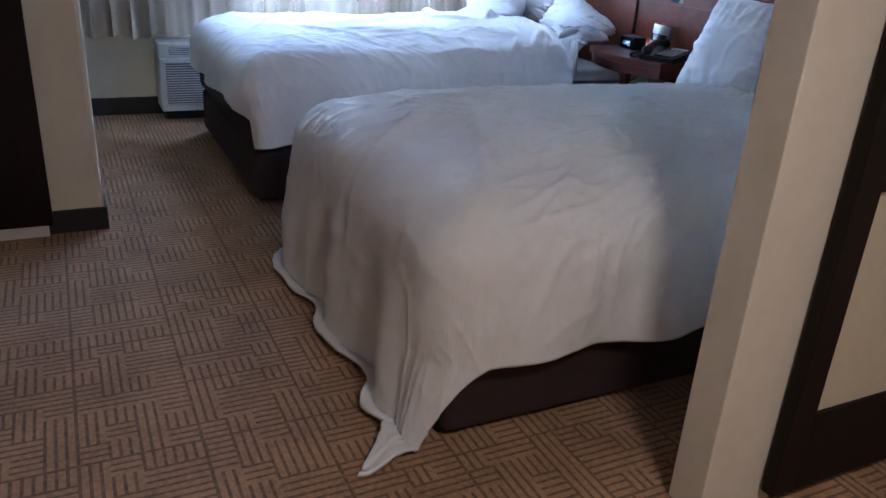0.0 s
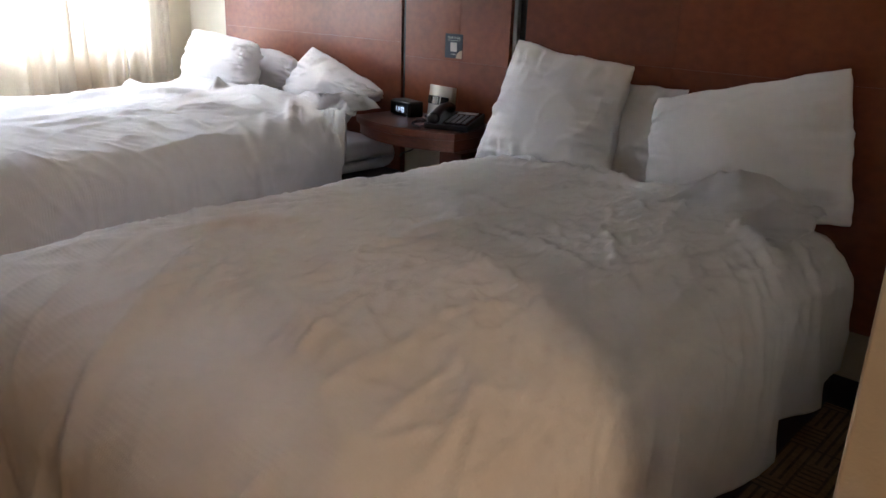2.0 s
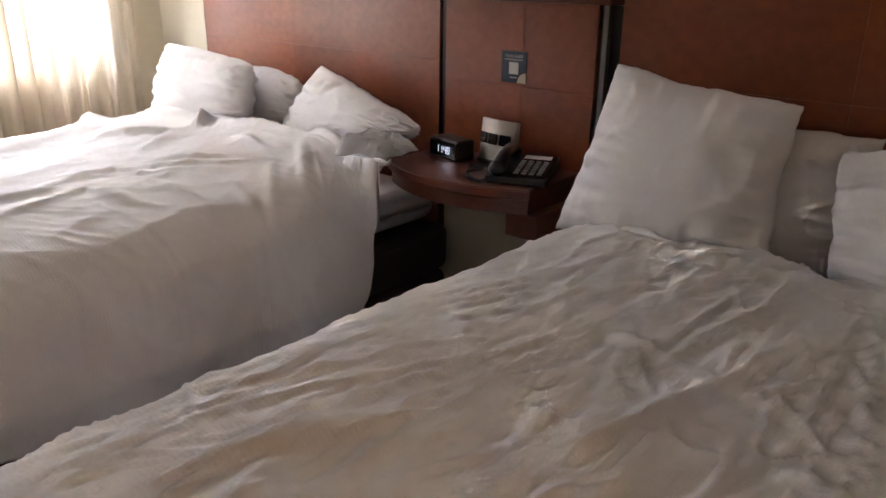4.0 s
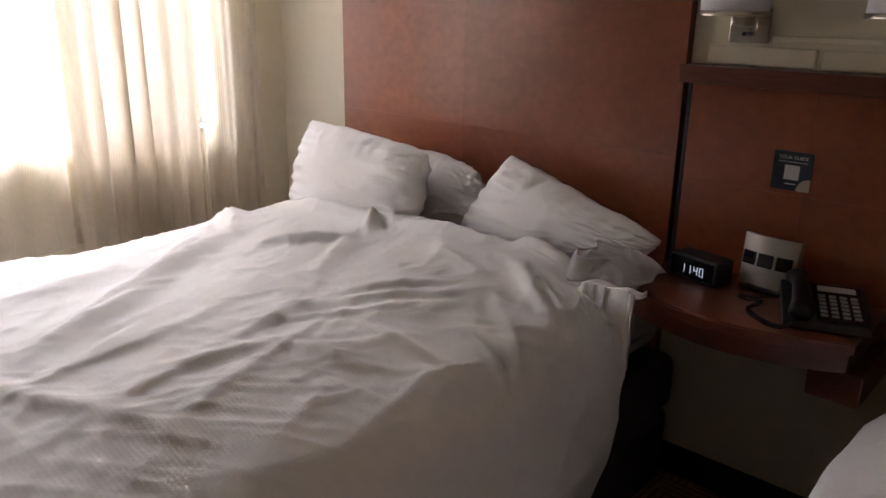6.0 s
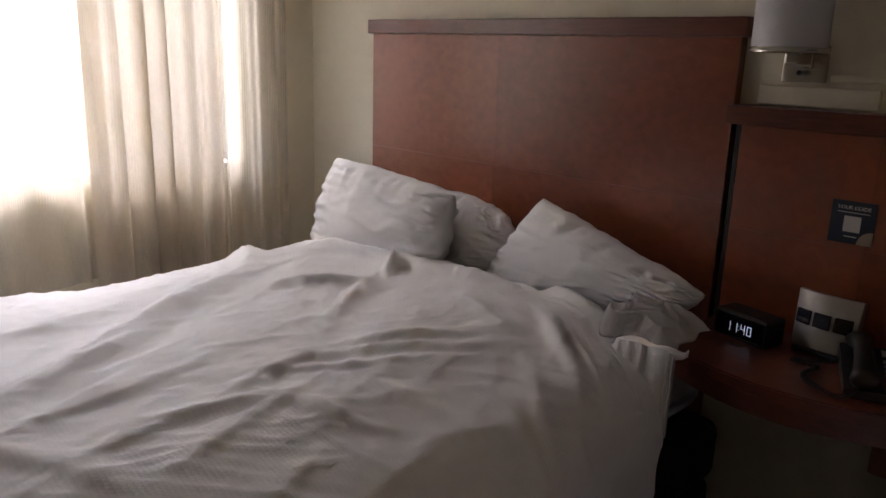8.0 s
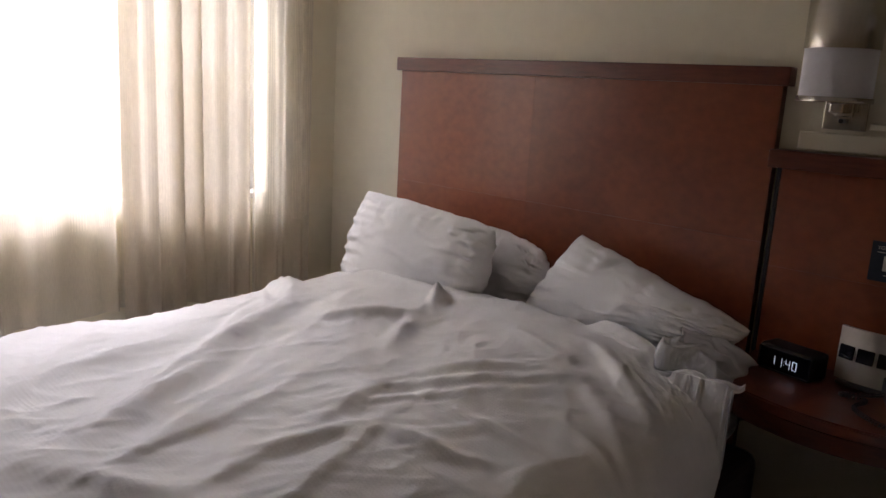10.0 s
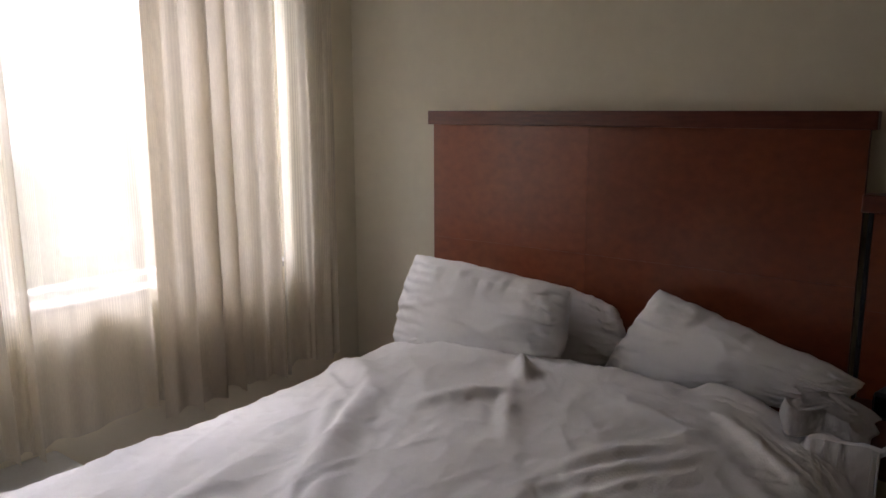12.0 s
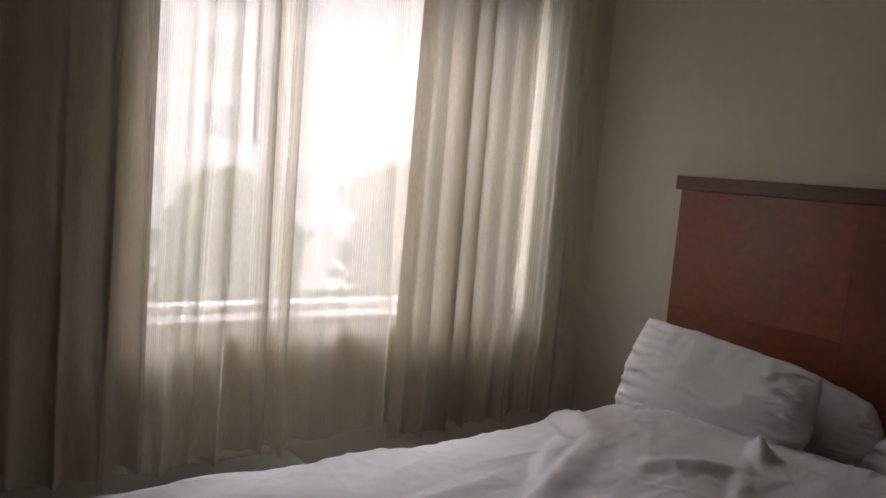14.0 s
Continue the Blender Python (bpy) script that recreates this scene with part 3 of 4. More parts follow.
def bed(x0, x1, yf, label):
    b = thing("bed", label, "bed", group="hotel beds")
    part("base", box(x0 + 0.03, yf + 0.06, 0.02, x1 - 0.03, -0.03, 0.28, 0.035, 4), BASE_FABRIC, b, "dark fabric box base")
    part("box_spring", box(x0 + 0.02, yf + 0.05, 0.282, x1 - 0.02, -0.03, 0.46, 0.04, 4), BASE_FABRIC, b, "dark fabric covered box spring")
    part("mattress", box(x0 + 0.08, yf + 0.10, 0.462, x1 - 0.08, -0.02, 0.60, 0.07, 5), SHEET, b, "mattress in a white fitted sheet", True)
    for x in (x0 + 0.12, x1 - 0.17):
        for y in (yf + 0.14, -0.2):
            part("glide", box(x, y, 0.0, x + 0.05, y + 0.05, 0.02), RUBBER, b)
    part("label_tag", box(x1 - 0.03, yf + 0.28, 0.2, x1 - 0.0285, yf + 0.35, 0.24), OFFWHITE, b, "small pale sewn tag")


AX0, AX1, AYF = 0.07, 1.60, -2.22
BX0, BX1, BYF = 2.15, 3.58, -2.17
bed(AX0, AX1, AYF, "unmade queen bed on a dark fabric base")
bed(BX0, BX1, BYF, "unmade second bed on a dark fabric base")

FOLDS_A = [(0.14, -0.67, 0.43, -0.80, 0.031, 0.050), (0.43, -0.80, 0.73, -1.35, 0.031, 0.043), (0.70, -1.21, 0.92, -1.62, 0.022, 0.036), (0.39, -0.91, 0.67, -1.25, 0.019, 0.036),
           (1.15, -1.29, 1.07, -0.97, 0.015, 0.029), (1.07, -0.97, 1.26, -0.68, 0.019, 0.032), (1.16, -1.47, 1.23, -1.20, 0.019, 0.029), (1.23, -1.20, 1.42, -1.13, 0.012, 0.022),
           (1.26, -1.03, 1.49, -0.99, 0.012, 0.022), (1.27, -0.47, 1.55, -0.68, 0.019, 0.029), (0.62, -0.86, 0.81, -0.61, 0.022, 0.036), (0.75, -0.60, 0.94, -0.90, 0.015, 0.029),
           (0.70, -0.46, 0.78, -0.56, 0.043, 0.025), (0.80, -0.45, 1.10, -0.38, 0.019, 0.036), (0.30, -0.52, 0.68, -0.48, 0.025, 0.036), (1.10, -0.30, 1.45, -0.40, 0.022, 0.036),
           (0.22, -1.30, 0.26, -1.60, 0.019, 0.043), (0.45, -1.70, 0.85, -1.95, 0.019, 0.043), (0.95, -1.75, 1.40, -1.52, 0.015, 0.036), (1.03, -1.13, 1.36, -0.66, 0.012, 0.029),
           (0.15, -1.75, 0.40, -2.20, 0.012, 0.036), (0.50, -1.15, 0.58, -1.55, 0.012, 0.036), (1.05, -0.55, 1.30, -0.62, 0.011, 0.022), (0.92, -1.35, 1.05, -1.60, 0.012, 0.029)]
FOLDS_A += [(0.91, -1.66, 0.66, -1.23, 0.0112, 0.024), (1.07, -1.7, 0.97, -1.19, 0.0096, 0.022), (1.28, -1.73, 1.13, -1.23, 0.0104, 0.022), (1.36, -1.54, 1.18, -1.04, 0.0104, 0.024), (1.5, -1.45, 1.4, -1.21, 0.008, 0.02), (1.03, -1.31, 1.34, -0.76, 0.0096, 0.022), (1.27, -1.22, 1.42, -0.85, 0.0064, 0.018), (1.1, -1.59, 1.48, -1.14, 0.0048, 0.012), (1.42, -0.85, 1.72, -0.9, 0.008, 0.022), (1.34, -0.47, 1.59, -0.64, 0.0096, 0.02), (1.34, -0.65, 1.67, -0.9, 0.008, 0.022), (0.18, -0.74, 0.59, -1.01, 0.0096, 0.02), (0.95, -0.69, 1.11, -0.89, 0.0064, 0.014), (1.0, -0.63, 1.11, -0.77, 0.0064, 0.014), (0.91, -1.46, 0.82, -1.14, 0.0064, 0.016), (0.97, -0.95, 1.18, -0.58, 0.0056, 0.014)]
FOLDS_B = [(2.33, -0.31, 2.99, -0.2, 0.02, 0.022), (2.99, -0.2, 3.66, -0.62, 0.022, 0.025), (2.83, -0.46, 3.17, -0.37, 0.01, 0.014), (2.95, -1.61, 2.94, -0.93, 0.012, 0.014), (2.92, -1.49, 2.77, -0.95, 0.008, 0.012), (2.83, -0.87, 3.1, -0.13, 0.006, 0.012), (3.52, -1.46, 3.45, -0.89, 0.012, 0.018), (2.61, -1.6, 3.52, -2.01, 0.012, 0.02), (3.35, -1.43, 3.35, -0.88, 0.008, 0.012), (3.45, -1.81, 3.36, -1.57, 0.007, 0.014), (3.62, -1.91, 3.38, -1.67, 0.008, 0.016)]
FOLDS_B += [(2.53, -1.62, 2.62, -1.40, 0.019, 0.029), (2.90, -1.75, 3.27, -1.85, 0.019, 0.036), (2.78, -0.94, 2.96, -1.66, 0.010, 0.022), (3.00, -0.74, 2.82, -1.48, 0.012, 0.022),
           (2.45, -0.45, 3.20, -0.42, 0.019, 0.036), (3.20, -0.42, 3.55, -0.75, 0.019, 0.036), (2.48, -1.48, 3.05, -2.30, 0.014, 0.025), (2.60, -0.90, 3.10, -1.00, 0.009, 0.022),
           (3.0, -1.30, 3.40, -1.45, 0.010, 0.022), (2.9, -1.1, 3.35, -1.2, 0.010, 0.022), (2.7, -1.25, 3.1, -1.15, 0.009, 0.018), (3.15, -0.9, 3.45, -1.25, 0.010, 0.022)]
FINE_A = crease_lines(420, 0.15, 1.6, -2.1, -0.4, lambda x, y: 92 - 40 * (x - 0.8), 24, 0.0055, 21)
FINE_B = crease_lines(1050, 2.25, 3.6, -1.8, -0.4, lambda x, y: 92 + 20 * (x - 2.9), 20, 0.0155, 22)
FINE_B += crease_lines(30, 2.3, 3.6, -2.2, -1.6, lambda x, y: 80, 25, 0.006, 23)
COVER_A = duvet("duvet", AX0 - 0.02, AX1 + 0.03, AYF, -0.36, 0.70, 0.34, 0.55, 0.20, FOLDS_A, FINE_A, "rumpled white duvet thrown over the window-side bed", 4.0,
      r=0.14, corner=0.9, side=lambda t: 0.50 - 0.34 * max(0.0, min(1.0, (t + 0.50) / 0.05)) + 0.45 * max(0.0, min(1.0, (-0.48 - t) / 0.14)) - 0.35 * max(0.0, min(1.0, (-1.1 - t) / 0.6)), head_rise=0.03, over_shelf=True, flare=-0.08)
duvet("duvet", BX0 - 0.02, BX1 + 0.03, BYF, -0.30, 0.65, 0.36, 0.32, 0.62, FOLDS_B, FINE_B, "creased white duvet trailing to the floor at one corner", 7.0, r=0.17, corner=-0.03)


def pillow(label, bl, br, tr, tl, y_top, y_bottom, th, seed, rounding=0.25, crumple=0.0):
    """A cotton pillow: four (x, z) corners, leaning from y_bottom to y_top, with seam gathers and creases."""
    n = 72
    bm = bmesh.new()
    cx, cz = (bl[0] + br[0] + tr[0] + tl[0]) / 4, (bl[1] + br[1] + tr[1] + tl[1]) / 4
    zl, zh = min(bl[1], br[1]), max(tl[1], tr[1])
    slope = (y_top - y_bottom) / (zh - zl)
    sides = []
    for sgn in (1, -1):
        g = []
        for j in range(n + 1):
            row = []
            for i in range(n + 1):
                if sgn < 0 and (i in (0, n) or j in (0, n)):
                    row.append(sides[0][j][i])
                    continue
                u, v = math.sin(math.pi / 2 * (2 * i / n - 1)), math.sin(math.pi / 2 * (2 * j / n - 1))
                e = (1 - u * u) * (1 - v * v)
                # edges draw in between the corners, corners are rounded off
                su = u * (1 - rounding * 0.5 * v * v) * (1 - 0.05 * (1 - v * v) * (1 - rounding))
                sv = v * (1 - rounding * 0.5 * u * u) * (1 - 0.06 * (1 - u * u) * (1 - rounding))
                a, b = (su + 1) / 2, (sv + 1) / 2
                x = (bl[0] * (1 - a) + br[0] * a) * (1 - b) + (tl[0] * (1 - a) + tr[0] * a) * b
                z = (bl[1] * (1 - a) + br[1] * a) * (1 - b) + (tl[1] * (1 - a) + tr[1] * a) * b
                x += 0.010 * noise.noise((u * 2.2, v * 2.2, seed + 60)) + 0.004 * noise.noise((u * 9, v * 9, seed + 61))
                z += 0.010 * noise.noise((u * 2.2, v * 2.2, seed + 70)) + 0.004 * noise.noise((u * 9, v * 9, seed + 71))
                d = th * 0.5 * e ** 0.42
                d *= 1 + 0.16 * noise.noise((u * 1.3, v * 1.3, seed + sgn))
                out = max(abs(u), abs(v))
                # gathers that run in from the seams
                gu = noise.noise((u * 9.0, v * 1.5, seed + 5 + sgn)) * max(0.0, abs(v) - 0.35)
                gv = noise.noise((u * 1.5, v * 8.0, seed + 9 + sgn)) * max(0.0, abs(u) - 0.35)
                soft = min(1.0, e * 8)
                d += 0.030 * (gu + gv) * soft
                # long pressed-in creases
                wu = u + 0.25 * noise.noise((u * 1.7, v * 1.7, seed + 21))
                wv = v + 0.25 * noise.noise((u * 1.7, v * 1.7, seed + 22))
                c1 = max(0.0, 1 - 7 * abs(noise.noise((wu * 1.7 + wv * 0.6, wv * 0.7, seed + 30 + sgn))))
                c2 = max(0.0, 1 - 6 * abs(noise.noise((wu * 1.2 - wv * 1.4, wv * 1.3 + wu, seed + 40 + sgn))))
                d += (0.006 * c1 * c1 + 0.004 * c2 * c2) * soft * (0.4 + 0.6 * out)
                if crumple:
                    k = crumple * max(0.0, min(1.0, (u - 0.45) / 0.4)) * max(0.0, min(1.0, (v + 0.3) / 0.8))
                    d += k * 0.035 * abs(noise.noise((u * 5, v * 4, seed + 80))) * soft
                    d -= k * 0.022 * max(0.0, 1 - 5 * abs(noise.noise((u * 2.6 + v, v * 3, seed + 81)))) * soft
                y = y_bottom + slope * (z - zl)
                row.append(bm.verts.new((x - cx, y - y_bottom - sgn * d, z - cz - sgn * d * slope * -0.6)))
            g.append(row)
        sides.append(g)
        for j in range(n):
            for i in range(n):
                q = (g[j][i], g[j][i + 1], g[j + 1][i + 1], g[j + 1][i])
                fc = bm.faces.new(q if sgn > 0 else q[::-1])
                fc.smooth = True
    ob = part("pillow", bm, LINEN_W)
    ob.location = (cx, y_bottom, cz)
    return tagged(ob, label, "pillow", "bed pillows")


pillow("plump white pillow with a crumpled open end", (0.09, 0.66), (0.77, 0.70), (0.80, 1.00), (0.13, 1.045), -0.27, -0.36, 0.20, 1, 0.20, 0.7)
pillow("white pillow slumped behind the propped one", (0.40, 0.64), (0.92, 0.66), (0.87, 0.93), (0.42, 0.97), -0.09, -0.17, 0.19, 2, 0.45)
pillow("white pillow leaning corner up against the headboard", (0.80, 0.67), (1.50, 0.75), (1.57, 0.835), (0.96, 1.0), -0.10, -0.24, 0.17, 3, 0.12)
pillow("large white pillow with a pinched top edge", (2.17, 0.63), (2.78, 0.62), (2.77, 1.05), (2.26, 1.105), -0.12, -0.25, 0.19, 4, 0.0)
pillow("white pillow tucked behind the larger one", (2.50, 0.62), (2.93, 0.63), (2.95, 0.985), (2.5, 1.0), -0.07, -0.13, 0.12, 5, 0.06)
pillow("wide white pillow standing against the headboard", (2.90, 0.65), (3.58, 0.66), (3.46, 1.115), (2.86, 0.955), -0.11, -0.24, 0.19, 6, 0.12)


def cloth_patch(name, x0, x1, y0, y1, height, material, nx=70, ny=50):
    """A loose piece of cloth over a height field, with a real thickness."""
    bm = bmesh.new()
    g = []
    for j in range(ny + 1):
        row = []
        for i in range(nx + 1):
            u, v = i / nx, j / ny
            x = x0 + (x1 - x0) * u + 0.018 * noise.noise((u * 4, v * 3, 2.0)) + 0.03 * noise.noise((v * 3, 5.0, 1.0))
            y = y0 + (y1 - y0) * v + 0.018 * noise.noise((u * 4, v * 3, 7.0)) + 0.04 * noise.noise((u * 3, 9.0, 1.0))
            row.append(bm.verts.new((x, y, height(u, v))))
        g.append(row)
    for j in range(ny):
        for i in range(nx):
            bm.faces.new((g[j][i], g[j][i + 1], g[j + 1][i + 1], g[j + 1][i])).smooth = True
    bmesh.ops.solidify(bm, geom=bm.faces[:], thickness=0.006)
    return finish(bm, name, material, True)


def heap(u, v):
    """A flung-back corner of sheet: high in the middle, with long folds running up to its peak."""
    rise = math.exp(-((u - 0.58) / 0.32) ** 2) * max(0.0, min(1.0, v * 1.5)) ** 1.2
    fold = max(0.0, 1 - 3.2 * abs(noise.noise((u * 4.5 - v * 1.2, v * 1.3, 31.0))))
    return 0.695 + 0.085 * rise + 0.03 * fold * (0.4 + rise) + 0.01 * noise.noise((u * 9, v * 7, 4.0))


def corner_drop(u, v):
    """The duvet's corner folding over the shelf's edge."""
    fold = max(0.0, 1 - 3 * abs(noise.noise((u * 2.5, v * 3.5, 12.0))))
    return 0.815 - 0.045 * u ** 3 - 0.05 * max(0.0, 1 - 4 * v) + 0.012 * fold * (1 - u)


tagged(new("bed_sheet", cloth_patch("bed_sheet", 3.02, 3.52, -0.62, -0.33, heap, LINEN_W)), "rumpled white sheet flung back before the pillow", "bed sheet", "bed covers")
part_corner = new("corner", cloth_patch("corner", 1.42, 1.605, -0.43, -0.23, corner_drop, LINEN, 36, 36))
part_corner.parent = COVER_A
tagged(part_corner, "curled corner of the duvet")


# ---- on the nightstand and the wall ----
def text_mesh(name, body, size, m, material, parent):
    cu = bpy.data.curves.new(name, "FONT")
    cu.body, cu.size, cu.extrude, cu.align_x, cu.align_y = body, size, 0.0004, "CENTER", "CENTER"
    cu.materials.append(material)
    ob = new(name, cu)
    ob.parent, ob.matrix_local = parent, m
    return ob


def alarm_clock():
    c = thing("alarm_clock", "black digital alarm clock showing 11:40", "clock")
    c.matrix_world = pose(1.645, -0.115, 0.735, 0, 0, -12)
    part("case", box(-0.075, -0.03, 0.0, 0.075, 0.045, 0.068, 0.008, 3), BLACK, c)
    part("display", box(-0.068, -0.034, 0.006, 0.068, -0.0302, 0.06, 0.001, 1), BLACK_GLOSS, c)
    part("rim", join(box(-0.072, -0.036, 0.002, 0.072, -0.0305, 0.0055), box(-0.072, -0.036, 0.0055, -0.0685, -0.0305, 0.06), box(0.0685, -0.036, 0.0055, 0.072, -0.0305, 0.06)), BLACK, c)
    # seven-segment numerals 11:40
    on = {"1": "bc", "4": "bcfg", "0": "abcdef"}
    w, h, k = 0.0105, 0.022, 0.0014
    spot = {"a": (0, h, w, 0), "d": (0, 0, w, 0), "g": (0, h / 2, w, 0), "f": (0, h / 2, 0, h / 2), "b": (w, h / 2, 0, h / 2), "e": (0, 0, 0, h / 2), "c": (w, 0, 0, h / 2)}
    for ch, x in (("1", -0.036), ("1", -0.016), ("4", 0.006), ("0", 0.024)):
        bars = [box(x + a - k / 2, -0.0348, 0.02 + b - k / 2, x + a + dx + k / 2, -0.0341, 0.02 + b + dz + k / 2) for a, b, dx, dz in [spot[q] for q in on[ch]]]
        part("digit", join(*bars), DIGIT, c)
    part("colon", join(box(-0.0005, -0.0348, 0.026, 0.001, -0.0341, 0.0275), box(-0.0005, -0.0348, 0.035, 0.001, -0.0341, 0.0365)), DIGIT, c)


def cube_charger():
    d = thing("charging_dock", "silver curved charging dock with black sockets", "charging dock")
    d.matrix_world = pose(1.81, -0.085, 0.735, -8, 0, -6)
    n = 18
    bm = bmesh.new()
    rows = []
    for k in range(n + 1):
        a = -0.55 + 1.1 * k / n
        x, y = 0.145 * math.sin(a), -0.145 * (math.cos(a) - 0.85)
        rows.append([bm.verts.new((x * s, y + o, z)) for s, o, z in ((0.93, 0, 0.012), (1.0, 0, 0.145), (1.0, 0.02, 0.145), (0.93, 0.035, 0.012))])
    for a, b in zip(rows, rows[1:]):
        for k in range(4):
            bm.faces.new((a[k], b[k], b[(k + 1) % 4], a[(k + 1) % 4]))
    bm.faces.new(rows[0]), bm.faces.new(rows[-1][::-1])
    bmesh.ops.recalc_face_normals(bm, faces=bm.faces[:])
    part("face_plate", bm, SATIN, d)
    part("foot", box(-0.055, -0.03, 0, 0.055, 0.06, 0.0125, 0.004), BLACK, d)
    for k in (-1, 0, 1):
        y = -0.145 * (math.cos(k * 0.34) - 0.85)
        s = part("socket", box(-0.02, -0.003, -0.018, 0.02, 0.004, 0.018, 0.002), BLACK_GLOSS, d)
        s.matrix_local = pose(k * 0.047, y - 0.001, 0.082, 0, 0, k * 19)


def telephone():
    p = thing("telephone", "black desk telephone with handset and coiled cord", "telephone")
    p.matrix_world = pose(1.985, -0.165, 0.735, 0, 0, 22)
    bm = box(-0.095, -0.11, 0, 0.095, 0.11, 0.05, 0.006)
    for v in bm.verts:
        if v.co.z > 0.02:
            v.co.z = 0.022 + 0.026 * (v.co.y + 0.11) / 0.22
    part("body", bm, BLACK, p)
    tilt = math.degrees(math.atan2(0.026, 0.22))
    hs = bmesh.new()
    rings = []
    for k in range(25):
        u = k / 24
        y = -0.105 + 0.21 * u
        z = 0.03 + 0.022 * math.sin(math.pi * u)
        e = 0.016 + 0.010 * (abs(2 * u - 1) ** 3)
        e *= 0.6 if k in (0, 24) else 1
        rings.append([hs.verts.new((e * 1.25 * math.cos(q), y, z + e * math.sin(q))) for q in [2 * math.pi * i / 12 for i in range(12)]])
    for a, b in zip(rings, rings[1:]):
        for i in range(12):
            hs.faces.new((a[i], a[(i + 1) % 12], b[(i + 1) % 12], b[i]))
    hs.faces.new(rings[0][::-1]), hs.faces.new(rings[-1])
    h = part("handset", hs, BLACK, p, "", True)
    h.matrix_local = pose(-0.058, 0, 0.021, tilt, 0, 0)
    face = part("face_plate", box(-0.022, -0.095, 0, 0.088, 0.1, 0.003, 0.001, 1), BLACK_GLOSS, p)
    face.matrix_local = pose(0, 0, 0.0358, tilt, 0, 0)
    km = finish(box(-0.008, -0.005, 0, 0.008, 0.005, 0.004, 0.001, 1), "key", GREY_KEY)
    for r in range(6):
        for c in range(4):
            k = new("key", km)
            k.parent = face
            k.location = (-0.005 + c * 0.024, -0.075 + r * 0.021, 0.003)
    part("card", box(-0.012, 0.06, 0.003, 0.075, 0.09, 0.0042), CARD_INK, face)
    cord = [(-0.06, -0.10, 0.03), (-0.1, -0.13, 0.008), (-0.15, -0.09, 0.008), (-0.17, -0.03, 0.008), (-0.14, 0.02, 0.01), (-0.19, 0.05, 0.008), (-0.13, 0.07, 0.008), (-0.09, 0.06, 0.02)]
    line = curve_pts(*cord, n=40)
    coil = []
    for i, q in enumerate(line):
        a = i * 1.3
        coil.append(q + Vector((0.005 * math.cos(a), 0.005 * math.cos(a) * 0.5, 0.005 * math.sin(a) + 0.001)))
    part("coiled_cord", tube(coil, 0.0018, 5), BLACK, p, "", True)


def card_sign():
    s = thing("card_sign", "square navy information card with pale print", "sign")
    s.matrix_world = pose(1.808, 0.0085, 1.045, 90, 0, 0)
    part("card", box(-0.05, -0.052, -0.001, 0.05, 0.05, 0.0012), NAVY, s)
    text_mesh("heading", "YOUR GUIDE", 0.0125, pose(0, 0.034, 0.0016), CARD_INK, s)
    part("print_bar", box(-0.036, 0.022, 0.0013, 0.036, 0.0235, 0.0018), CARD_INK, s)
    part("print_block", box(-0.019, -0.024, 0.0013, 0.019, 0.014, 0.0018), CARD_INK, s)
    part("print_bar", box(-0.014, -0.0365, 0.0013, 0.014, -0.034, 0.0018), CARD_INK, s)
    bm = bmesh.new()
    v0 = [bm.verts.new((0.0497, -0.0517, 0.0018))] + [bm.verts.new((0.0497 - 0.034 * math.cos(a), -0.0517 + 0.034 * math.sin(a), 0.0018)) for a in [math.pi / 2 * k / 12 for k in range(13)]]
    bm.faces.new(v0[::-1])
    bmesh.ops.solidify(bm, geom=bm.faces[:], thickness=0.0004)
    part("print_corner", bm, CARD_TAN, s)


alarm_clock()
cube_charger()
telephone()
card_sign()


def sconce(cx):
    s = thing("wall_lamp", "white drum wall lamp with a nickel band", "lamp", group="bedside wall lamps")
    s.location = (cx, 0, 0)
    cy, r = -0.085, 0.083
    part("shade", lathe([(r, 1.44), (r, 1.555), (r - 0.003, 1.555), (r - 0.003, 1.44), (r, 1.44)], 0, cy), SHADE, s, "grey-white fabric drum shade", True)
    part("metal_band", lathe([(r + 0.003, 1.555), (r + 0.003, 1.705), (r - 0.004, 1.705), (r - 0.004, 1.555), (r + 0.003, 1.555)], 0, cy), NICKEL, s, "polished nickel band", True)
    part("upper_shade", lathe([(r, 1.705), (r, 1.83), (r - 0.003, 1.83), (r - 0.003, 1.705), (r, 1.705)], 0, cy), SHADE, s, "", True)
    part("bottom_ring", lathe([(r + 0.004, 1.43), (r + 0.004, 1.442), (r - 0.006, 1.442), (r - 0.006, 1.43), (r + 0.004, 1.43)], 0, cy), NICKEL, s, "", True)
    part("diffuser", lathe([(r - 0.006, 1.436), (0.001, 1.436)], 0, cy), SHADE, s)
    part("wall_plate", box(-0.052, 0.022, 1.362, 0.052, 0.036, 1.45, 0.002), NICKEL, s)
    part("spacer", box(-0.03, 0.036, 1.37, 0.03, YW - 0.001, 1.44), NICKEL, s)
    part("arm", box(-0.016, -0.06, 1.405, 0.016, 0.022, 1.43, 0.003), NICKEL, s)
    part("knob", tube([(0, 0.022, 1.385), (0, -0.006, 1.385)], 0.006, 12), BLACK, s)
    part("knob_base", box(-0.02, 0.012, 1.396, 0.02, 0.022, 1.432, 0.002), NICKEL, s)
    return s


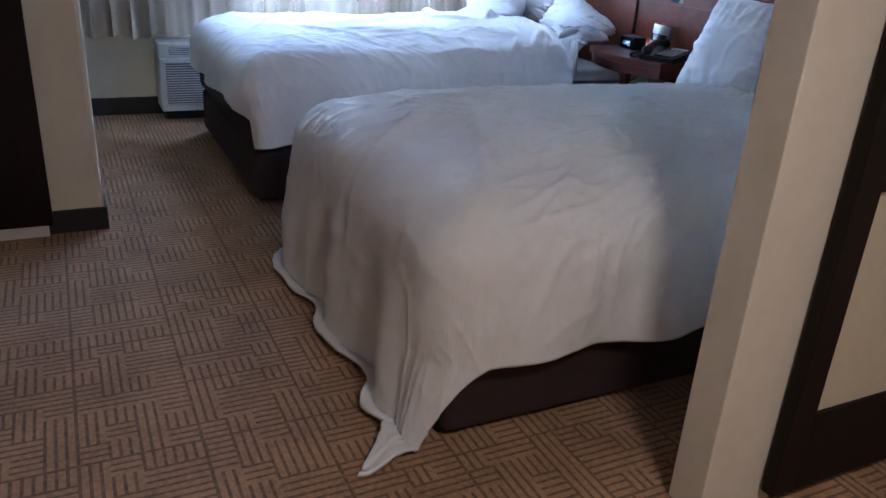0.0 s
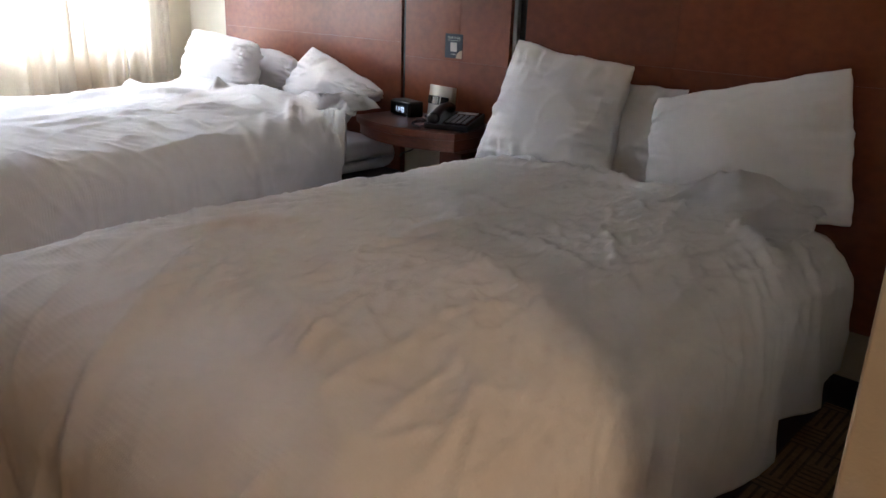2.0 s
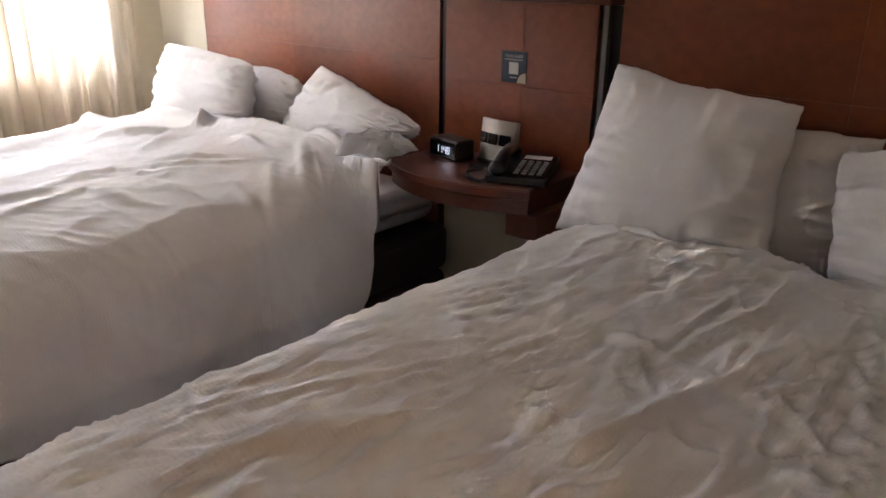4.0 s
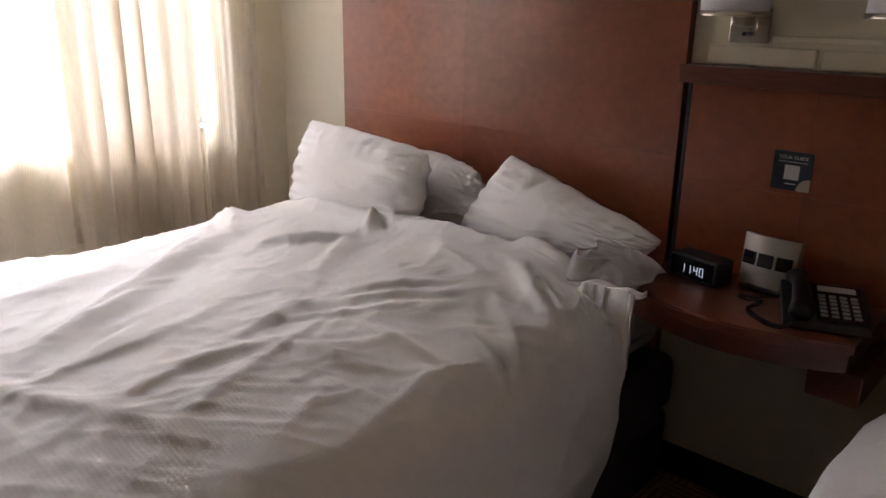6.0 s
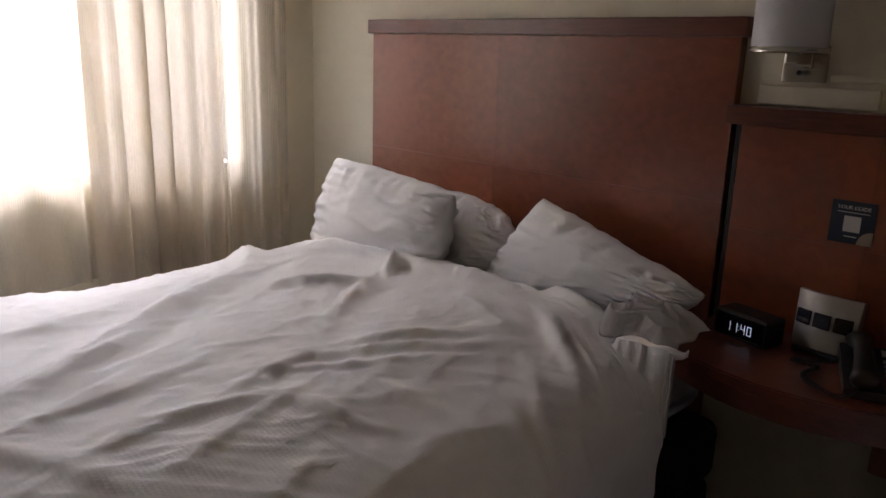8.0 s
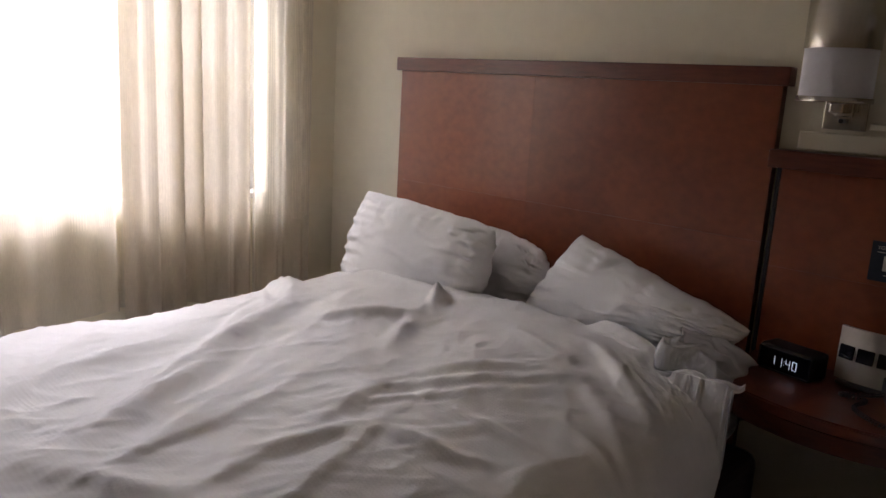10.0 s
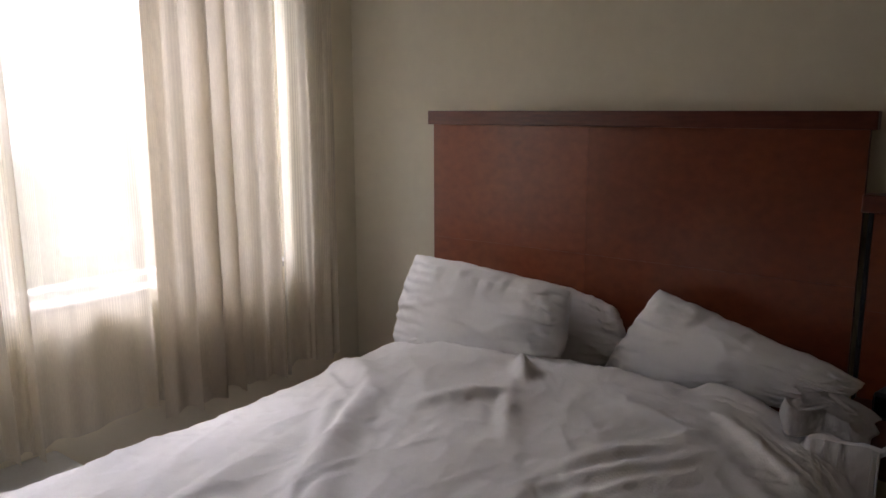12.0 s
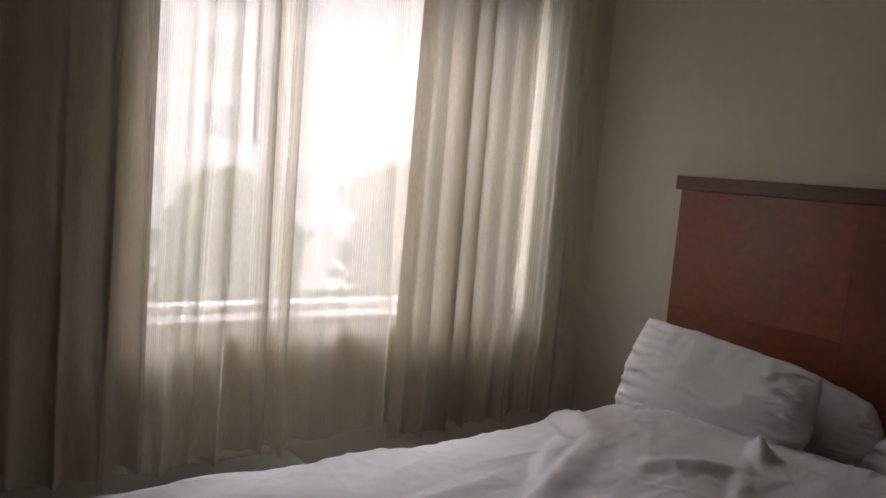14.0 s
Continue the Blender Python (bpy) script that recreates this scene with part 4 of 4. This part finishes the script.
l1 = sconce(1.64)
copy_thing(l1, pose(2.03, 0, 0))
duct = thing("cable_duct", "cream painted cable duct between the wall lamps", "cable duct")
part("raceway", box(1.70, 0.03, 1.366, 1.97, YW - 0.001, 1.382, 0.003), WALL, duct)
part("cover", box(1.53, 0.034, 1.303, 1.815, YW - 0.001, 1.352, 0.004), WALL, duct)
part("cover", box(1.83, 0.034, 1.303, 2.16, YW - 0.001, 1.352, 0.004), WALL, duct)
cable = thing("power_cable", "black power cable hanging below the bedside shelf", "cable")
part("cable", tube(curve_pts((1.62, 0.03, 0.655), (1.64, -0.02, 0.6), (1.6, -0.03, 0.56), (1.52, -0.01, 0.53), (1.47, 0.02, 0.5)), 0.0035), BLACK, cable, "", True)
cable2 = thing("power_cable", "thin black cable loop below the bedside shelf", "cable")
part("cable", tube(curve_pts((1.75, -0.02, 0.655), (1.74, -0.03, 0.62), (1.77, -0.035, 0.6), (1.82, -0.03, 0.605), (1.85, -0.02, 0.655)), 0.0025), BLACK, cable2, "", True)


# ---- entry side ----
def sliding_door():
    d = thing("sliding_door", "dark wood sliding door with frosted cream panels", "door")
    x0, x1 = 4.055, 4.09
    y0, y1 = -1.475, -0.68
    rails = ((0.05, 0.275), (0.83, 0.935), (1.49, 1.595), (2.02, 2.12))
    part("stile", box(x0, y0, 0.05, x1, -1.395, 2.12, 0.003), DARK_WOOD, d)
    part("stile", box(x0, -1.01, 0.05, x1, y1, 2.12, 0.003), DARK_WOOD, d)
    for a, b in rails:
        part("rail", box(x0 + 0.001, -1.395, a, x1 - 0.001, -1.01, b, 0.002), DARK_WOOD, d)
    for (_, a), (b, _) in zip(rails, rails[1:]):
        part("frosted_panel", box(x0 + 0.012, -1.395, a, x1 - 0.012, -1.01, b), FROST, d)
    part("track", box(4.046, -1.6, 2.121, 4.095, 0.0, 2.17, 0.003), DARK_WOOD, d)


sliding_door()
wardrobe = thing("wardrobe", "tall dark wood wardrobe beside the partition", "wardrobe")
part("body", box(1.674, -4.3, 0.05, 1.70, -3.03, 2.2, 0.004), DARK_WOOD, wardrobe)
part("plinth", box(1.674, -4.28, 0.0, 1.69, -3.05, 0.05), OFFWHITE, wardrobe)
part("door_handle", box(1.7, -3.72, 0.95, 1.715, -3.7, 1.2, 0.003), NICKEL, wardrobe)

# ---- outside the window ----
GRASS = mat("lawn", (0.05, 0.085, 0.03), 0.9, 0.3, 0.2, 0.5, 30)
LEAF = mat("leaves", (0.10, 0.15, 0.06), 0.7, 0.4, 1.5)
BARK = mat("bark", (0.10, 0.075, 0.05), 0.9, 0.3, 6, 0.6, 40)
RENDERED = mat("pale_render", (0.60, 0.60, 0.60), 0.85, 0.06, 0.5)
DARK_GLASS = mat("far_glass", (0.34, 0.38, 0.42), 0.15, 0.1, 1)
structure("ground", box(-900, -900, -6.2, -0.75, 900, -6), GRASS, "mown lawn reaching to the distance", "ground")


def far_building():
    b = thing("building", "pale rendered building with rows of windows", "building")
    part("wall", box(-52, -30, -6, -38, 30, 13), RENDERED, b)
    part("roof", box(-52.5, -30.5, 13, -37.5, 30.5, 13.6), RENDERED, b)
    wm = finish(box(-0.06, -1.1, -0.8, 0.06, 1.1, 0.8), "window", DARK_GLASS)
    for r in range(5):
        for c in range(15):
            w = new("window", wm)
            w.parent, w.location = b, (-38, -28 + c * 4, -3.4 + r * 3.3)


def tree(x, y, h, seed):
    rnd = random.Random(seed)
    t = thing("tree", "leafy green broadleaf tree outside the window", "tree", group="trees outside")
    t.location = (x, y, -6)
    bm = tube([(0, 0, 0), (0.05, 0, h * 0.3), (0, 0.08, h * 0.55), (0.1, 0, h * 0.9)], 0.16, 9)
    for v in bm.verts:
        k = 1 - 0.85 * v.co.z / h
        v.co.x, v.co.y = v.co.x * k, v.co.y * k
    for k in range(7):
        a, z = k * 2.4, h * (0.35 + 0.07 * k)
        bm = join(bm, tube([(0, 0, z), (math.cos(a) * h * 0.14, math.sin(a) * h * 0.14, z + h * 0.1), (math.cos(a) * h * 0.25, math.sin(a) * h * 0.25, z + h * 0.16)], 0.04, 6))
    part("trunk", bm, BARK, t)
    verts, faces = [], []
    for k in range(2600):
        a, u = rnd.uniform(0, 6.28), rnd.random() ** 0.5
        zz = rnd.uniform(-1, 1)
        r = h * 0.3 * u * math.sqrt(max(0, 1 - zz * zz)) * (0.75 + 0.4 * noise.noise((math.cos(a) * 2, math.sin(a) * 2, zz * 2 + seed)))
        c = Vector((r * math.cos(a), r * math.sin(a), h * (0.66 + 0.32 * zz)))
        q = Euler((rnd.uniform(0, 6), rnd.uniform(0, 6), rnd.uniform(0, 6))).to_matrix()
        s = rnd.uniform(0.14, 0.26)
        i = len(verts)
        verts += [c + q @ Vector(p) for p in ((-s, 0, 0), (0, -s * 0.5, 0.04), (s, 0, 0), (0, s * 0.5, 0.04))]
        faces.append((i, i + 1, i + 2, i + 3))
    me = bpy.data.meshes.new("crown")
    me.from_pydata(verts, [], faces)
    me.materials.append(LEAF)
    cr = new("crown", me)
    cr.parent = t


far_building()
for k, (x, y, h) in enumerate(((-14, 3.5, 7.2), (-16, 9.5, 7.8), (-13, -2.5, 6.9), (-18, 16, 8.0), (-15, -8, 7.4))):
    tree(x, y, h, k)
